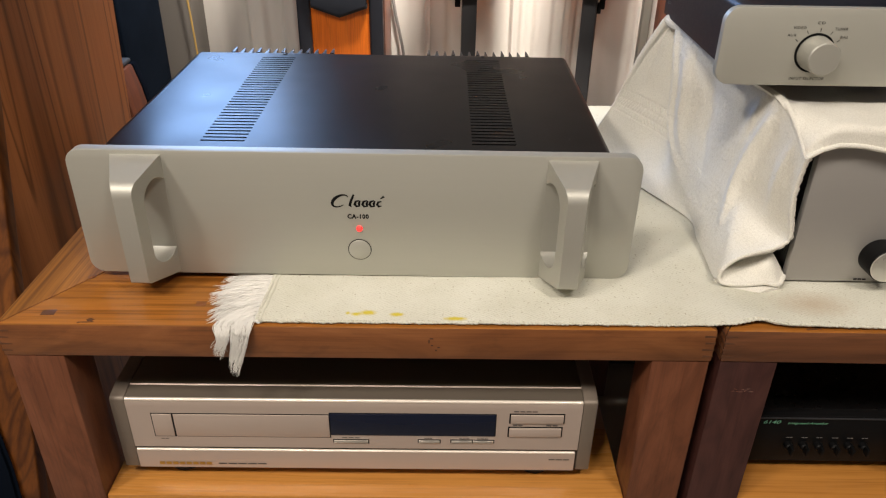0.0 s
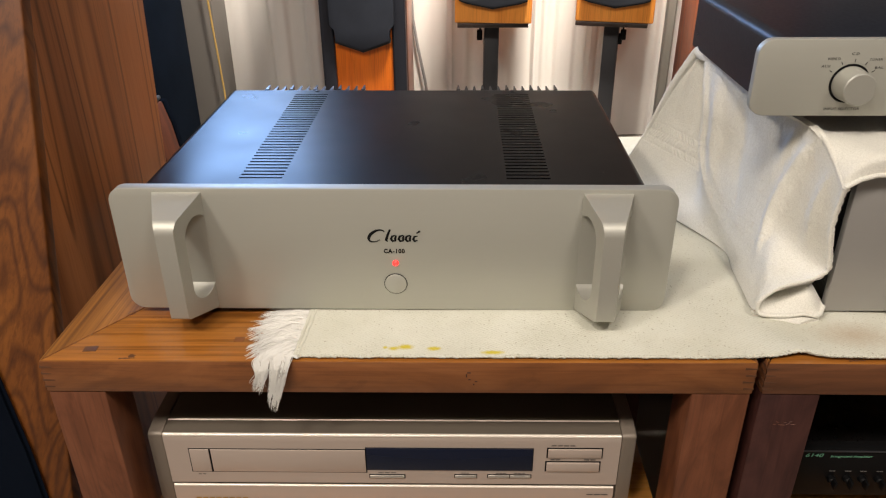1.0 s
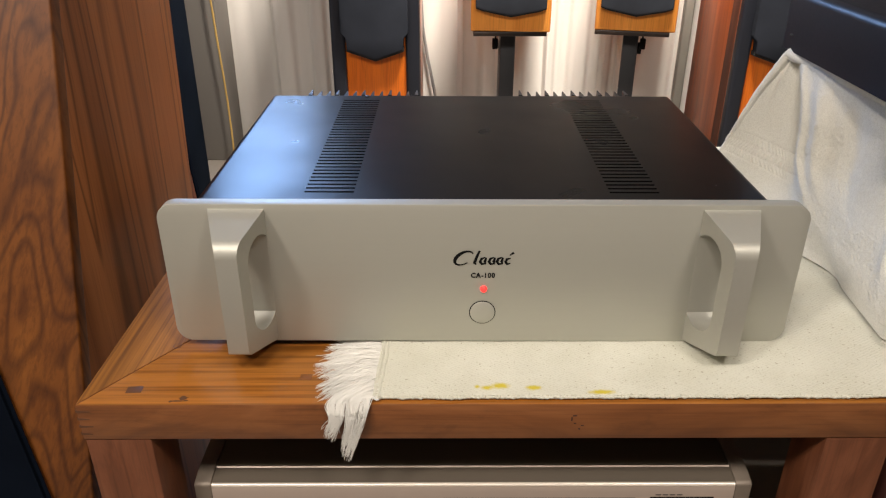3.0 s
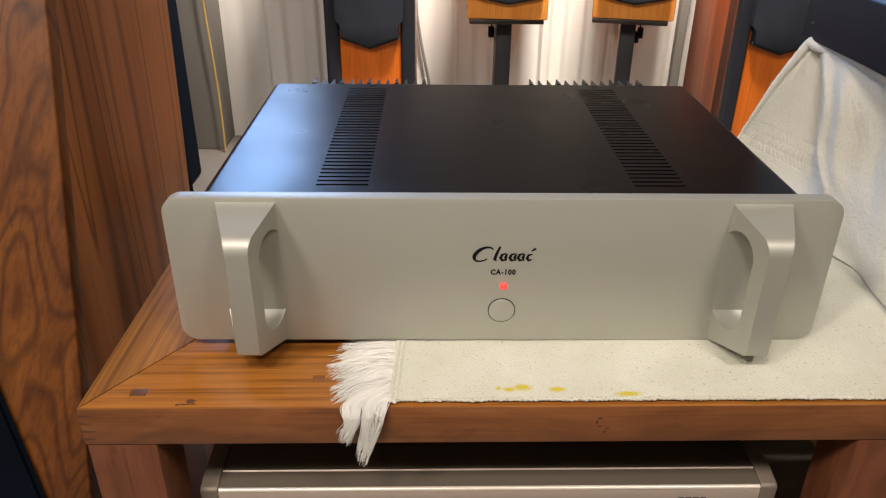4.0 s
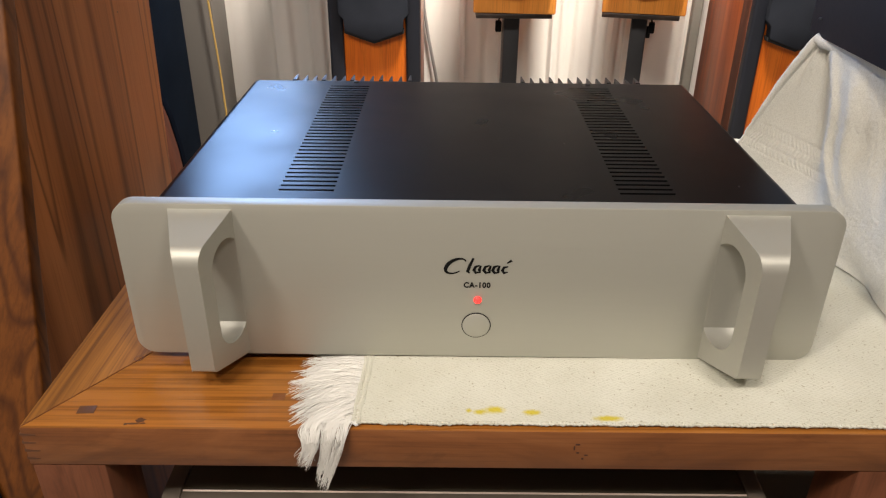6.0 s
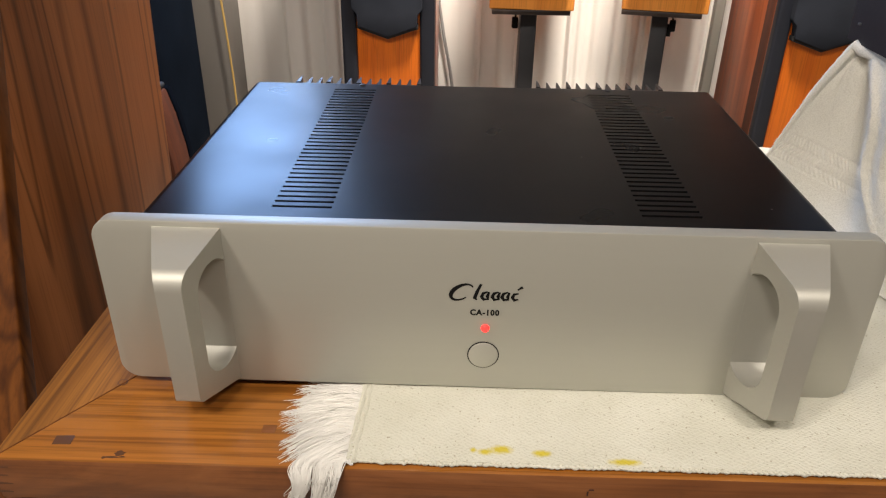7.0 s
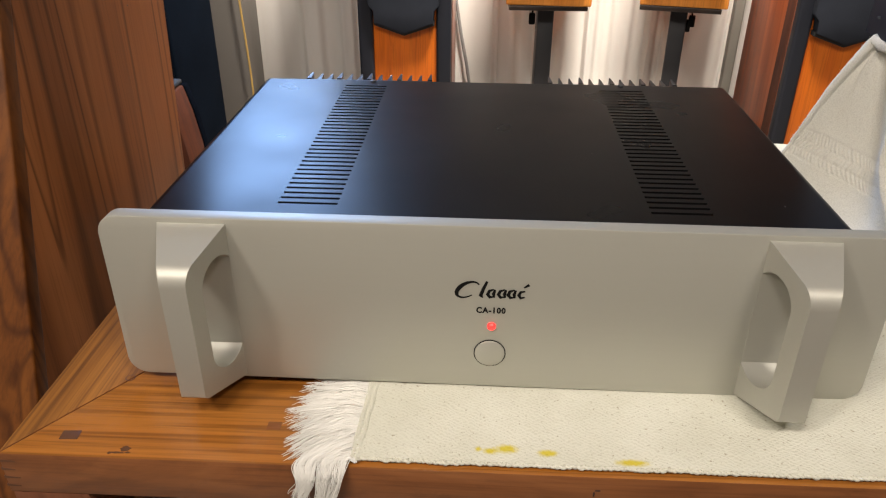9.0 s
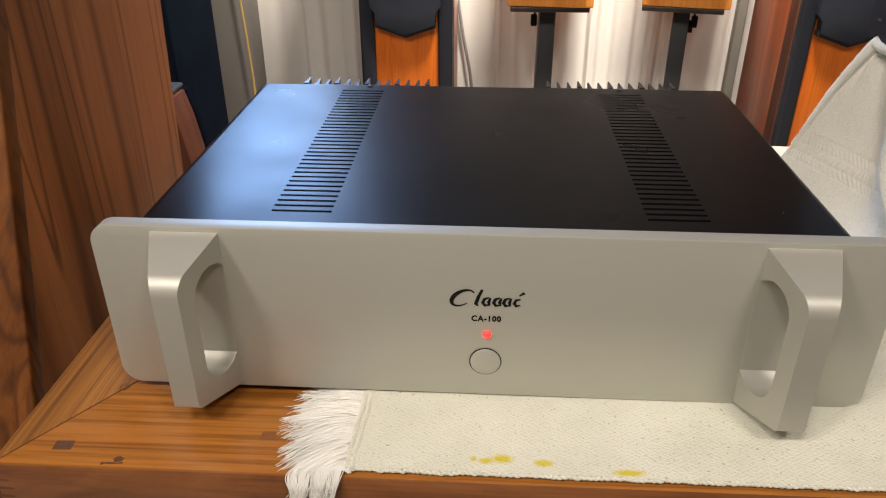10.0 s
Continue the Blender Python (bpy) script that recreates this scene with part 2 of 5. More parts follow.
def rug_material():
    """Cream woven cotton with dark flecks, a browned area and three yellow stains."""
    m, nt, b = mat_base("woven_cotton")
    v = coords(nt, (1, 1, 1), shift=False)
    sep = nt.nodes.new("ShaderNodeSeparateXYZ")
    nt.links.new(v, sep.inputs[0])

    def math_node(op, a, b2=None):
        n = nt.nodes.new("ShaderNodeMath")
        n.operation = op
        for k, w in enumerate((a, b2)):
            if isinstance(w, (int, float)):
                n.inputs[k].default_value = w
            elif w is not None:
                nt.links.new(w, n.inputs[k])
        return n.outputs[0]
    drift = math_node("MULTIPLY", noise_tex(nt, v, 130, 2, 0.5), 11.0)
    warp = math_node("SINE", math_node("ADD", math_node("MULTIPLY", sep.outputs[0], 1300), drift))
    weft = math_node("SINE", math_node("ADD", math_node("MULTIPLY", sep.outputs[1], 2200), math_node("MULTIPLY", drift, 0.7)))
    knots = math_node("MULTIPLY", warp, weft)
    weave = math_node("ADD", math_node("MULTIPLY", knots, 0.20), noise_tex(nt, v, 500, 2, 0.6))
    base = ramp(nt, noise_tex(nt, v, 14, 4), [(0.3, (0.59, 0.582, 0.492)), (0.7, (0.69, 0.686, 0.603))])
    shade = ramp(nt, weave, [(0.12, (0.60, 0.56, 0.47)), (0.45, (1, 1, 1))])
    c = mix(nt, 0.25, base, shade, "MULTIPLY")
    fleck = ramp(nt, noise_tex(nt, v, 420, 2, 0.5), [(0.29, (0.40, 0.33, 0.22)), (0.335, (1, 1, 1))])
    c = mix(nt, 0.55, c, fleck, "MULTIPLY")
    rough_edge = noise_tex(nt, v, 300, 3, 0.7)

    def spot(x, y, rx, ry, lo=0.75, hi=1.15):
        mp = nt.nodes.new("ShaderNodeMapping")
        mp.vector_type = "TEXTURE"
        mp.inputs["Location"].default_value = (x, y, 0)
        mp.inputs["Scale"].default_value = (rx, ry, 1)
        tc = nt.nodes.new("ShaderNodeTexCoord")
        nt.links.new(tc.outputs["Object"], mp.inputs["Vector"])
        flat = nt.nodes.new("ShaderNodeVectorMath")
        flat.operation = "MULTIPLY"
        flat.inputs[1].default_value = (1, 1, 0)
        nt.links.new(mp.outputs[0], flat.inputs[0])
        ln = nt.nodes.new("ShaderNodeVectorMath")
        ln.operation = "LENGTH"
        nt.links.new(flat.outputs[0], ln.inputs[0])
        add = nd(nt, "ShaderNodeMath")
        add.operation = "ADD"
        nt.links.new(ln.outputs["Value"], add.inputs[0])
        nt.links.new(rough_edge, add.inputs[1])
        mr = nd(nt, "ShaderNodeMapRange", **{"From Min": lo + 0.5, "From Max": hi + 0.5, "To Min": 1.0, "To Max": 0.0})
        nt.links.new(add.outputs[0], mr.inputs[0])
        return mr.outputs[0]

    for x, y, rx, ry, lo, hi in ((-0.0045, -0.0550, 0.0030, 0.0030, 0.2, 0.9), (0.0025, -0.0562, 0.0060, 0.0036, 0.3, 1.0), (0.0125, -0.0540, 0.0080, 0.0042, 0.4, 1.1),
                                 (0.0365, -0.0565, 0.007, 0.0036, 0.4, 1.05), (0.0855, -0.0615, 0.011, 0.0032, 0.4, 1.1)):
        c = mix(nt, spot(x, y, rx, ry, lo, hi), c, (0.58, 0.48, 0.06))
    c = mix(nt, spot(0.395, -0.035, 0.035, 0.02, 0.1, 1.2), c, (0.50, 0.43, 0.33))
    nt.links.new(c, b.inputs["Base Color"])
    b.inputs["Roughness"].default_value = 0.95
    b.inputs["Specular IOR Level"].default_value = 0.15
    bump(nt, b, weave, 0.6, 0.0008)
    return m


def towel_material():
    """Off-white terry towelling with a fuzzy loop pile."""
    m, nt, b = mat_base("terry_towelling")
    v = coords(nt, (1, 1, 1), shift=False)
    loops = noise_tex(nt, v, 900, 3, 0.6)
    pile = noise_tex(nt, v, 300, 4, 0.65)
    c = ramp(nt, noise_tex(nt, v, 12, 4), [(0.3, (0.765, 0.745, 0.665)), (0.7, (0.825, 0.81, 0.745))])
    # shade in the valleys between loops is multiplied into the colour
    c = mix(nt, 0.5, c, ramp(nt, loops, [(0.32, (0.70, 0.69, 0.67)), (0.58, (1, 1, 1))]), "MULTIPLY")
    nt.links.new(c, b.inputs["Base Color"])
    b.inputs["Roughness"].default_value = 0.95
    b.inputs["Specular IOR Level"].default_value = 0.1
    b.inputs["Sheen Weight"].default_value = 0.25
    add = nt.nodes.new("ShaderNodeMath")
    add.operation = "ADD"
    nt.links.new(loops, add.inputs[0])
    nt.links.new(pile, add.inputs[1])
    bump(nt, b, add.outputs[0], 0.5, 0.0012)
    return m


def slanted_veneer():
    """Orange-brown figured veneer whose dark grain lines lean to one side and bow."""
    m, nt, b = mat_base("figured_veneer")
    turned_v = coords(nt, rot=(0, -15, 0), shift=False)

    def stretched(scale):
        mp = nt.nodes.new("ShaderNodeMapping")
        mp.inputs["Scale"].default_value = scale
        nt.links.new(turned_v, mp.inputs["Vector"])
        return mp.outputs[0]
    body = noise_tex(nt, stretched((20, 20, 0.8)), 1.0, 4, 0.6, 0.3)
    figure = noise_tex(nt, stretched((15, 15, 0.55)), 1.0, 1.5, 0.45, 0.15)
    rings = nt.nodes.new("ShaderNodeMath")
    rings.operation = "PINGPONG"
    rings.inputs[1].default_value = 0.034
    nt.links.new(figure, rings.inputs[0])
    fine = noise_tex(nt, stretched((230, 230, 3.0)), 1.0, 4, 0.6, 0.3)
    c = ramp(nt, body, [(0.3, (0.085, 0.024, 0.0035)), (0.5, (0.150, 0.046, 0.0068)), (0.72, (0.215, 0.072, 0.011))])
    c = mix(nt, 0.62, c, ramp(nt, rings.outputs[0], [(0.0, (0.22, 0.16, 0.12)), (0.007, (0.45, 0.38, 0.32)), (0.018, (1, 1, 1))]), "MULTIPLY")
    c = mix(nt, 0.5, c, ramp(nt, fine, [(0.36, (0.45, 0.38, 0.32)), (0.55, (1, 1, 1))]), "MULTIPLY")
    nt.links.new(c, b.inputs["Base Color"])
    b.inputs["Roughness"].default_value = 0.45
    b.inputs["Coat Weight"].default_value = 0.05
    bump(nt, b, fine, 0.1, 0.0004)
    return m


def cover_material():
    """Satin black paint with an orange-peel finish, handling smears and dull patches."""
    m, nt, b = mat_base("satin_black_paint")
    v = coords(nt, (1, 1, 1), shift=False)
    smear = noise_tex(nt, v, 14, 2, 0.5)
    rr = nd(nt, "ShaderNodeMapRange", **{"From Min": 0.3, "From Max": 0.72, "To Min": 0.27, "To Max": 0.35})
    nt.links.new(smear, rr.inputs[0])
    nt.links.new(rr.outputs[0], b.inputs["Roughness"])
    haze = ramp(nt, noise_tex(nt, v, 7, 2, 0.5), [(0.35, (0.0030, 0.0030, 0.0033)), (0.66, (0.0046, 0.0045, 0.0048)), (0.80, (0.0085, 0.0080, 0.0078))])
    nt.links.new(haze, b.inputs["Base Color"])
    b.inputs["Specular IOR Level"].default_value = 0.118
    return m


M["glass"], _, glass_node = mat_base("window_glass")
glass_node.inputs["Transmission Weight"].default_value = 1.0
glass_node.inputs["Roughness"].default_value = 0.02
M["swirl"] = slanted_veneer()
M["cover"] = cover_material()
M["rug"] = rug_material()
M["towel"] = towel_material()

# ---- mesh helpers ----


def thing(name, at, label, category, group="", kind=""):
    ob = new(name)
    ob.location = at
    ob.empty_display_size = 0.05
    return tagged(ob, label, category, group, kind)


def root_of(ob):
    while ob.parent:
        ob = ob.parent
    return ob


def finish(me, material, angle=35):
    me.materials.append(material)
    for p in me.polygons:
        p.use_smooth = True
    me.set_sharp_from_angle(angle=radians(angle))


def part(name, bm, material, parent=None, label="", angle=35):
    """Links a bmesh drawn in world metres as one mesh object under a thing or part."""
    me = bpy.data.meshes.new(name)
    if parent is not None:
        bmesh.ops.translate(bm, vec=-root_of(parent).location, verts=bm.verts)
    bm.to_mesh(me)
    bm.free()
    finish(me, material, angle)
    ob = new(name, me)
    if parent is not None:
        ob.parent = parent
    if label:
        tagged(ob, label)
    return ob


def box(bm, x0, x1, y0, y1, z0, z1, r=0.0, seg=2):
    g = bmesh.ops.create_cube(bm, size=1.0)
    vs = g["verts"]
    for v in vs:
        v.co = Vector((x0 if v.co.x < 0 else x1, y0 if v.co.y < 0 else y1, z0 if v.co.z < 0 else z1))
    if r:
        es = list({e for v in vs for e in v.link_edges})
        bmesh.ops.bevel(bm, geom=es, offset=r, segments=seg, affect="EDGES", profile=0.5)
    return bm


def boxed(x0, x1, y0, y1, z0, z1, r=0.0, seg=2):
    return box(bmesh.new(), x0, x1, y0, y1, z0, z1, r, seg)


def prism(points, axis, a, b, r=0.0, seg=2):
    """A flat outline swept along an axis from a to b; points are the other two coordinates in order."""
    bm = bmesh.new()

    def co(p, w):
        c = list(p)
        c.insert("xyz".index(axis), w)
        return Vector(c)
    lo = [bm.verts.new(co(p, a)) for p in points]
    hi = [bm.verts.new(co(p, b)) for p in points]
    n = len(points)
    bm.faces.new(lo)
    bm.faces.new(list(reversed(hi)))
    for i in range(n):
        bm.faces.new((lo[i], hi[i], hi[(i + 1) % n], lo[(i + 1) % n]))
    bmesh.ops.recalc_face_normals(bm, faces=bm.faces)
    if r:
        bmesh.ops.bevel(bm, geom=list(bm.edges), offset=r, segments=seg, affect="EDGES", profile=0.5, clamp_overlap=True)
    return bm


def rounded_rect(x0, x1, z0, z1, r, n=8):
    pts = []
    for cx, cz, a0 in ((x1 - r, z1 - r, 0), (x0 + r, z1 - r, 90), (x0 + r, z0 + r, 180), (x1 - r, z0 + r, 270)):
        for i in range(n + 1):
            a = radians(a0 + 90 * i / n)
            pts.append((cx + r * math.cos(a), cz + r * math.sin(a)))
    return pts


def plate(x0, x1, z0, z1, y0, y1, r, edge=0.0008):
    """An upright plate with rounded corners and slightly eased edges; y0 is its front."""
    bm = prism(rounded_rect(x0, x1, z0, z1, r), "y", y0, y1)
    if edge:
        es = [e for e in bm.edges if abs(e.verts[0].co.y - e.verts[1].co.y) < 1e-6]
        bmesh.ops.bevel(bm, geom=es, offset=edge, segments=2, affect="EDGES", profile=0.5)
    return bm


def turned(profile, at, axis="y", n=40):
    """A lathe: profile of (distance along the axis, radius) pairs, closed at both ends."""
    bm = bmesh.new()
    rings = []
    for d, r in profile:
        ring = []
        for i in range(n):
            a = 2 * math.pi * i / n
            p = {"y": (r * math.cos(a), d, r * math.sin(a)), "z": (r * math.cos(a), r * math.sin(a), d)}[axis]
            ring.append(bm.verts.new(Vector(at) + Vector(p)))
        rings.append(ring)
    for a, b in zip(rings, rings[1:]):
        for i in range(n):
            bm.faces.new((a[i], a[(i + 1) % n], b[(i + 1) % n], b[i]))
    bm.faces.new(rings[0])
    bm.faces.new(list(reversed(rings[-1])))
    bmesh.ops.recalc_face_normals(bm, faces=bm.faces)
    return bm


def tube(bm, pts, r, n=6, tip=None):
    """A round strand along points, tapering from r to tip."""
    tip = r if tip is None else tip
    pts = [Vector(p) for p in pts]
    rings = []
    for i, p in enumerate(pts):
        d = (pts[min(i + 1, len(pts) - 1)] - pts[max(i - 1, 0)]).normalized()
        side = d.cross(Vector((0.31, 0.2, 0.93))).normalized()
        up = side.cross(d)
        w = r + (tip - r) * i / (len(pts) - 1)
        rings.append([bm.verts.new(p + w * (math.cos(2 * math.pi * k / n) * side + math.sin(2 * math.pi * k / n) * up)) for k in range(n)])
    for a, b in zip(rings, rings[1:]):
        for k in range(n):
            bm.faces.new((a[k], a[(k + 1) % n], b[(k + 1) % n], b[k]))
    bm.faces.new(list(reversed(rings[0])))
    bm.faces.new(rings[-1])
    return bm


def along(points, s):
    """A point on a polyline of control points, smoothed."""
    n = len(points) - 1
    f = min(max(s * n, 0), n - 1e-6)
    i = int(f)
    p = [Vector(points[min(max(k, 0), n)]) for k in (i - 1, i, i + 1, i + 2)]
    u = f - i
    return 0.5 * ((2 * p[1]) + (p[2] - p[0]) * u + (2 * p[0] - 5 * p[1] + 4 * p[2] - p[3]) * u * u + (3 * p[1] - p[0] - 3 * p[2] + p[3]) * u ** 3)


def lettering(text, x0, x1, zc, y, height=None, shear=0.0, spread=1.0, bold=0.006):
    """Flat raised letters from the built-in font, fitted between x0 and x1 on an upright face at y."""
    cu = bpy.data.curves.new("letters", "FONT")
    cu.offset = bold
    cu.body, cu.resolution_u, cu.shear, cu.space_character = text, 3, shear, spread
    tmp = new("letters", cu)
    bpy.context.view_layer.update()
    me = bpy.data.meshes.new_from_object(tmp.evaluated_get(bpy.context.evaluated_depsgraph_get()))
    bm = bmesh.new()
    bm.from_mesh(me)
    bpy.data.objects.remove(tmp)
    bpy.data.meshes.remove(me)
    xs = [v.co.x for v in bm.verts]
    ys = [v.co.y for v in bm.verts]
    k = (x1 - x0) / (max(xs) - min(xs))
    kz = k if height is None else height / (max(ys) - min(ys))
    mx, my = (max(xs) + min(xs)) / 2, (max(ys) + min(ys)) / 2
    for v in bm.verts:
        v.co = Vector(((x0 + x1) / 2 + (v.co.x - mx) * k, y, zc + (v.co.y - my) * kz))
    return bm


def bars(x0, x1, z0, z1, y, n=1, gap=0.25):
    """Plain marks in place of small print."""
    bm = bmesh.new()
    w = (x1 - x0) / n
    for i in range(n):
        a = x0 + i * w
        vs = [bm.verts.new((a + u * w * (1 - gap), y, z)) for u, z in ((0, z0), (1, z0), (1, z1), (0, z1))]
        bm.faces.new(vs)
    return bm


def structure(name, bm, material, label, category, angle=35):
    return tagged(part(name, bm, material, None, "", angle), label, category, "", "structure")


def settle(t):
    """Lets a thing follow the first bench, which stands a little lower at its far left."""
    for ob in t.children_recursive:
        if ob.data.users > 1:
            ob.data = ob.data.copy()
        at = t.location + ob.location
        for v in ob.data.vertices:
            x, z = v.co.x + at.x, v.co.z + at.z
            v.co.z -= 0.0067 * max(0, 0.303 - x) * min(1, max(0, z / 0.25))


# ---- the room ----
TOP = 0.506  # height of both bench tops
structure("floor", boxed(-2.4, 2.8, -3.0, 2.36, -0.06, 0.0), M["floor"], "pale grey-beige floor under the benches", "floor")
structure("ceiling", boxed(-2.4, 2.8, -3.0, 2.36, 2.5, 2.6), M["ceiling"], "plain white painted ceiling", "ceiling")
# unseen above the panels; coloured dark so the amplifier cover reflects little
wall_n = boxed(-2.4, -1.12, 1.97, 2.36, 0.0, 2.5)
box(wall_n, -0.48, 2.8, 1.97, 2.36, 0.0, 2.5)
box(wall_n, -1.12, -0.48, 1.97, 2.36, 0.0, 1.10)
box(wall_n, -1.12, -0.48, 1.97, 2.36, 1.74, 2.5)
structure("wall_north", wall_n, M["reflected_dark_wall"], "unseen wall behind the pleated panels, darkened for the cover's reflection", "wall")
structure("wall_south", boxed(-2.4, 2.8, -3.06, -3.0, 0.0, 2.5), M["wall"], "cream painted wall behind the camera", "wall")
structure("wall_west", boxed(-2.46, -2.4, -3.0, 2.36, 0.0, 2.5), M["wall"], "cream painted side wall", "wall")
structure("wall_east", boxed(2.8, 2.86, -3.0, 2.36, 0.0, 2.5), M["wall"], "cream painted side wall", "wall")


def pleated_panels():
    """Cream concertina panels hanging in front of the wall, with soft uneven folds."""
    rnd = random.Random(8)
    knots, x, out = [], -0.735, True
    while x < 1.9:
        knots.append((x, 0.020 + rnd.uniform(-0.003, 0.003) if out else rnd.uniform(0.001, 0.005)))
        x += rnd.choice((0.04, 0.07, 0.10, 0.14)) if out else rnd.choice((0.018, 0.028, 0.05))
        out = not out
    line = []
    for (xa, da), (xb, db) in zip(knots, knots[1:]):
        w = xb - xa
        for k in range(10):
            f = k / 10
            g = min(1, max(0, (f - 0.5) / (0.013 / w) + 0.5))
            g = g * g * (3 - 2 * g)
            line.append((xa + w * f, 1.952 - (da + (db - da) * g) + 0.002 * math.sin(xa * 50 + f * 5)))
    bm = bmesh.new()
    rows = []
    for z in (0.0, 0.15, 0.3, 0.45, 0.6, 0.75, 0.9):
        rows.append([bm.verts.new((a + 0.003 * math.sin(5 * z + a * 9), b, z)) for a, b in line])
    for lo, hi in zip(rows, rows[1:]):
        for i in range(len(line) - 1):
            bm.faces.new((lo[i], lo[i + 1], hi[i + 1], hi[i]))
    return bm


structure("wall_panels", pleated_panels(), M["curtain"], "cream pleated vinyl panels hanging along the wall", "wall panel", 60)
structure("pillar", boxed(-0.98, -0.707, 1.80, 1.95, 0.0, 0.9, 0.004), M["pillar"], "taupe painted pillar beside the pleated panels", "pillar")
structure("trim", boxed(0.712, 0.740, 1.90, 1.93, 0.0, 0.9, 0.004), M["trim"], "grey-green metal trim on the wall panels", "trim")

cord = bmesh.new()
tube(cord, [(-0.703 - 0.012 * (z - 0.3) + 0.004 * math.sin(9 * z), 1.775, z) for z in [0.004 + 0.0995 * i for i in range(9)]], 0.003)
tagged(part("cord", cord, M["string"]), "thin yellow cord hanging on the taupe pillar", "cord")
cable = bmesh.new()
tube(cable, [(-0.098, 1.93, 1.5), (-0.108, 1.925, 0.9), (-0.104, 1.92, 0.55), (-0.098, 1.918, 0.40), (-0.082, 1.916, 0.30),
             (-0.062, 1.915, 0.20), (-0.045, 1.914, 0.08), (-0.02, 1.91, 0.006)], 0.005, 8)
tagged(part("cable", cable, M["wire"]), "grey speaker cable hanging beside a tower speaker", "cable")

for at in ((-0.52, -1.22), (-1.35, -1.30), (0.80, -1.20), (0.34, 1.02)):
    lamp = thing("ceiling_lamp", (at[0], at[1], 2.5), "round white ceiling lamp with a warm diffuser", "lamp", "ceiling lamps")
    part("rim", turned([(-0.075, 0.235), (-0.075, 0.26), (0, 0.26), (0, 0.235)], (at[0], at[1], 2.5), "z"), M["ceiling"], lamp)
    part("diffuser", turned([(-0.052, 0.05), (-0.05, 0.233), (-0.04, 0.233)], (at[0], at[1], 2.5), "z"), M["lamp_glow"], lamp)

win = thing("window_1", (-0.80, 1.93, 1.42), "white framed window above the pleated panels letting in daylight", "window", "", "structure")
for a in ((-1.17, -1.12, 1.05, 1.79), (-0.48, -0.43, 1.05, 1.79), (-1.12, -0.48, 1.05, 1.10), (-1.12, -0.48, 1.74, 1.79)):
    part("window_frame", boxed(a[0], a[1], 1.88, 1.968, a[2], a[3], 0.003), M["ceiling"], win)


pane = part("pane", boxed(-1.118, -0.482, 1.955, 1.961, 1.102, 1.738), M["glass"], win, "clear glass pane")
pane.visible_shadow = False


# ---- speakers in the background ----
def tower_speaker(x, y, label):
    """A floor-standing loudspeaker: veneered body, ebonised front posts, cherry front and a cloth grille with a pointed lower edge."""
    w, d, h = 0.238, 0.36, 1.02
    t = thing("tower_speaker", (x, y, 0), label, "loudspeaker", "tower speakers")
    part("body", boxed(x - w / 2 + 0.002, x + w / 2 - 0.002, y + 0.022, y + d, 0.03, h, 0.003), M["red"], t)
    part("plinth", boxed(x - w / 2 - 0.02, x + w / 2 + 0.02, y - 0.01, y + d + 0.01, 0.0, 0.03, 0.004), M["ebony"], t)
    for s in (-1, 1):
        a, b = sorted((x + s * w / 2, x + s * (w / 2 - 0.038)))
        part("front_post", boxed(a, b, y, y + 0.032, 0.03, h, 0.008, 3), M["stand_blue"], t, "blue-black rounded post")
        a, b = sorted((x + s * (w / 2 - 0.010), x + s * (w / 2 - 0.0005)))
        part("edge_strip", boxed(a, b, y + 0.0325, y + 0.085, 0.03, h - 0.002, 0.002), M["mahogany"], t, "dark red-brown edge strip")
    part("front_panel", boxed(x - w / 2 + 0.036, x + w / 2 - 0.036, y + 0.012, y + 0.028, 0.03, h - 0.004, 0.002), M["cherry"], t)
    g = w / 2 - 0.030
    pts = [(x - g, 0.455), (x - g + 0.012, 0.442), (x - g + 0.014, 0.412), (x, 0.386), (x + g - 0.014, 0.412), (x + g - 0.012, 0.442), (x + g, 0.455), (x + g, 0.98), (x - g, 0.98)]
    gr = part("grille", prism(pts, "y", y - 0.022, y + 0.010, 0.003), M["grille"], t, "black cloth grille with a pointed lower edge")
    part("grille_frame", prism([(x - g + 0.012, 0.405), (x, 0.379), (x + g - 0.012, 0.405), (x + g - 0.012, 0.417), (x, 0.391), (x - g + 0.012, 0.417)], "y", y - 0.012, y + 0.011, 0.001), M["rubber"], gr)
    return t


tower = tower_speaker(-0.215, 1.55, "tall tower speaker with cherry front and black grille")
copy_thing(tower, pose(0.861, 1.51, 0))


def bookshelf_speaker(x, y, z):
    w, d, h = 0.211, 0.27, 0.36
    t = thing("bookshelf_speaker", (x, y, z), "small cherry veneered bookshelf speaker with a black grille", "loudspeaker", "bookshelf speakers")
    part("body", boxed(x - w / 2, x + w / 2, y, y + d, z, z + h, 0.004, 3), M["orange"], t)
    g = w / 2 - 0.013
    pts = [(x - g, z + 0.065), (x - g + 0.02, z + 0.058), (x, z + 0.045), (x + g - 0.02, z + 0.058), (x + g, z + 0.065), (x + g, z + h - 0.01), (x - g, z + h - 0.01)]
    gr = part("grille", prism(pts, "y", y - 0.022, y - 0.0005, 0.003), M["grille_light"], t, "black cloth grille with a pointed lower edge")
    part("grille_edge", prism([(x - g, z + 0.061), (x - g + 0.02, z + 0.054), (x, z + 0.040), (x + g - 0.02, z + 0.054), (x + g, z + 0.061),
                               (x + g, z + 0.070), (x + g - 0.02, z + 0.063), (x, z + 0.050), (x - g + 0.02, z + 0.063), (x - g, z + 0.070)], "y", y - 0.016, y - 0.0004, 0.001), M["rubber"], gr)
    return t


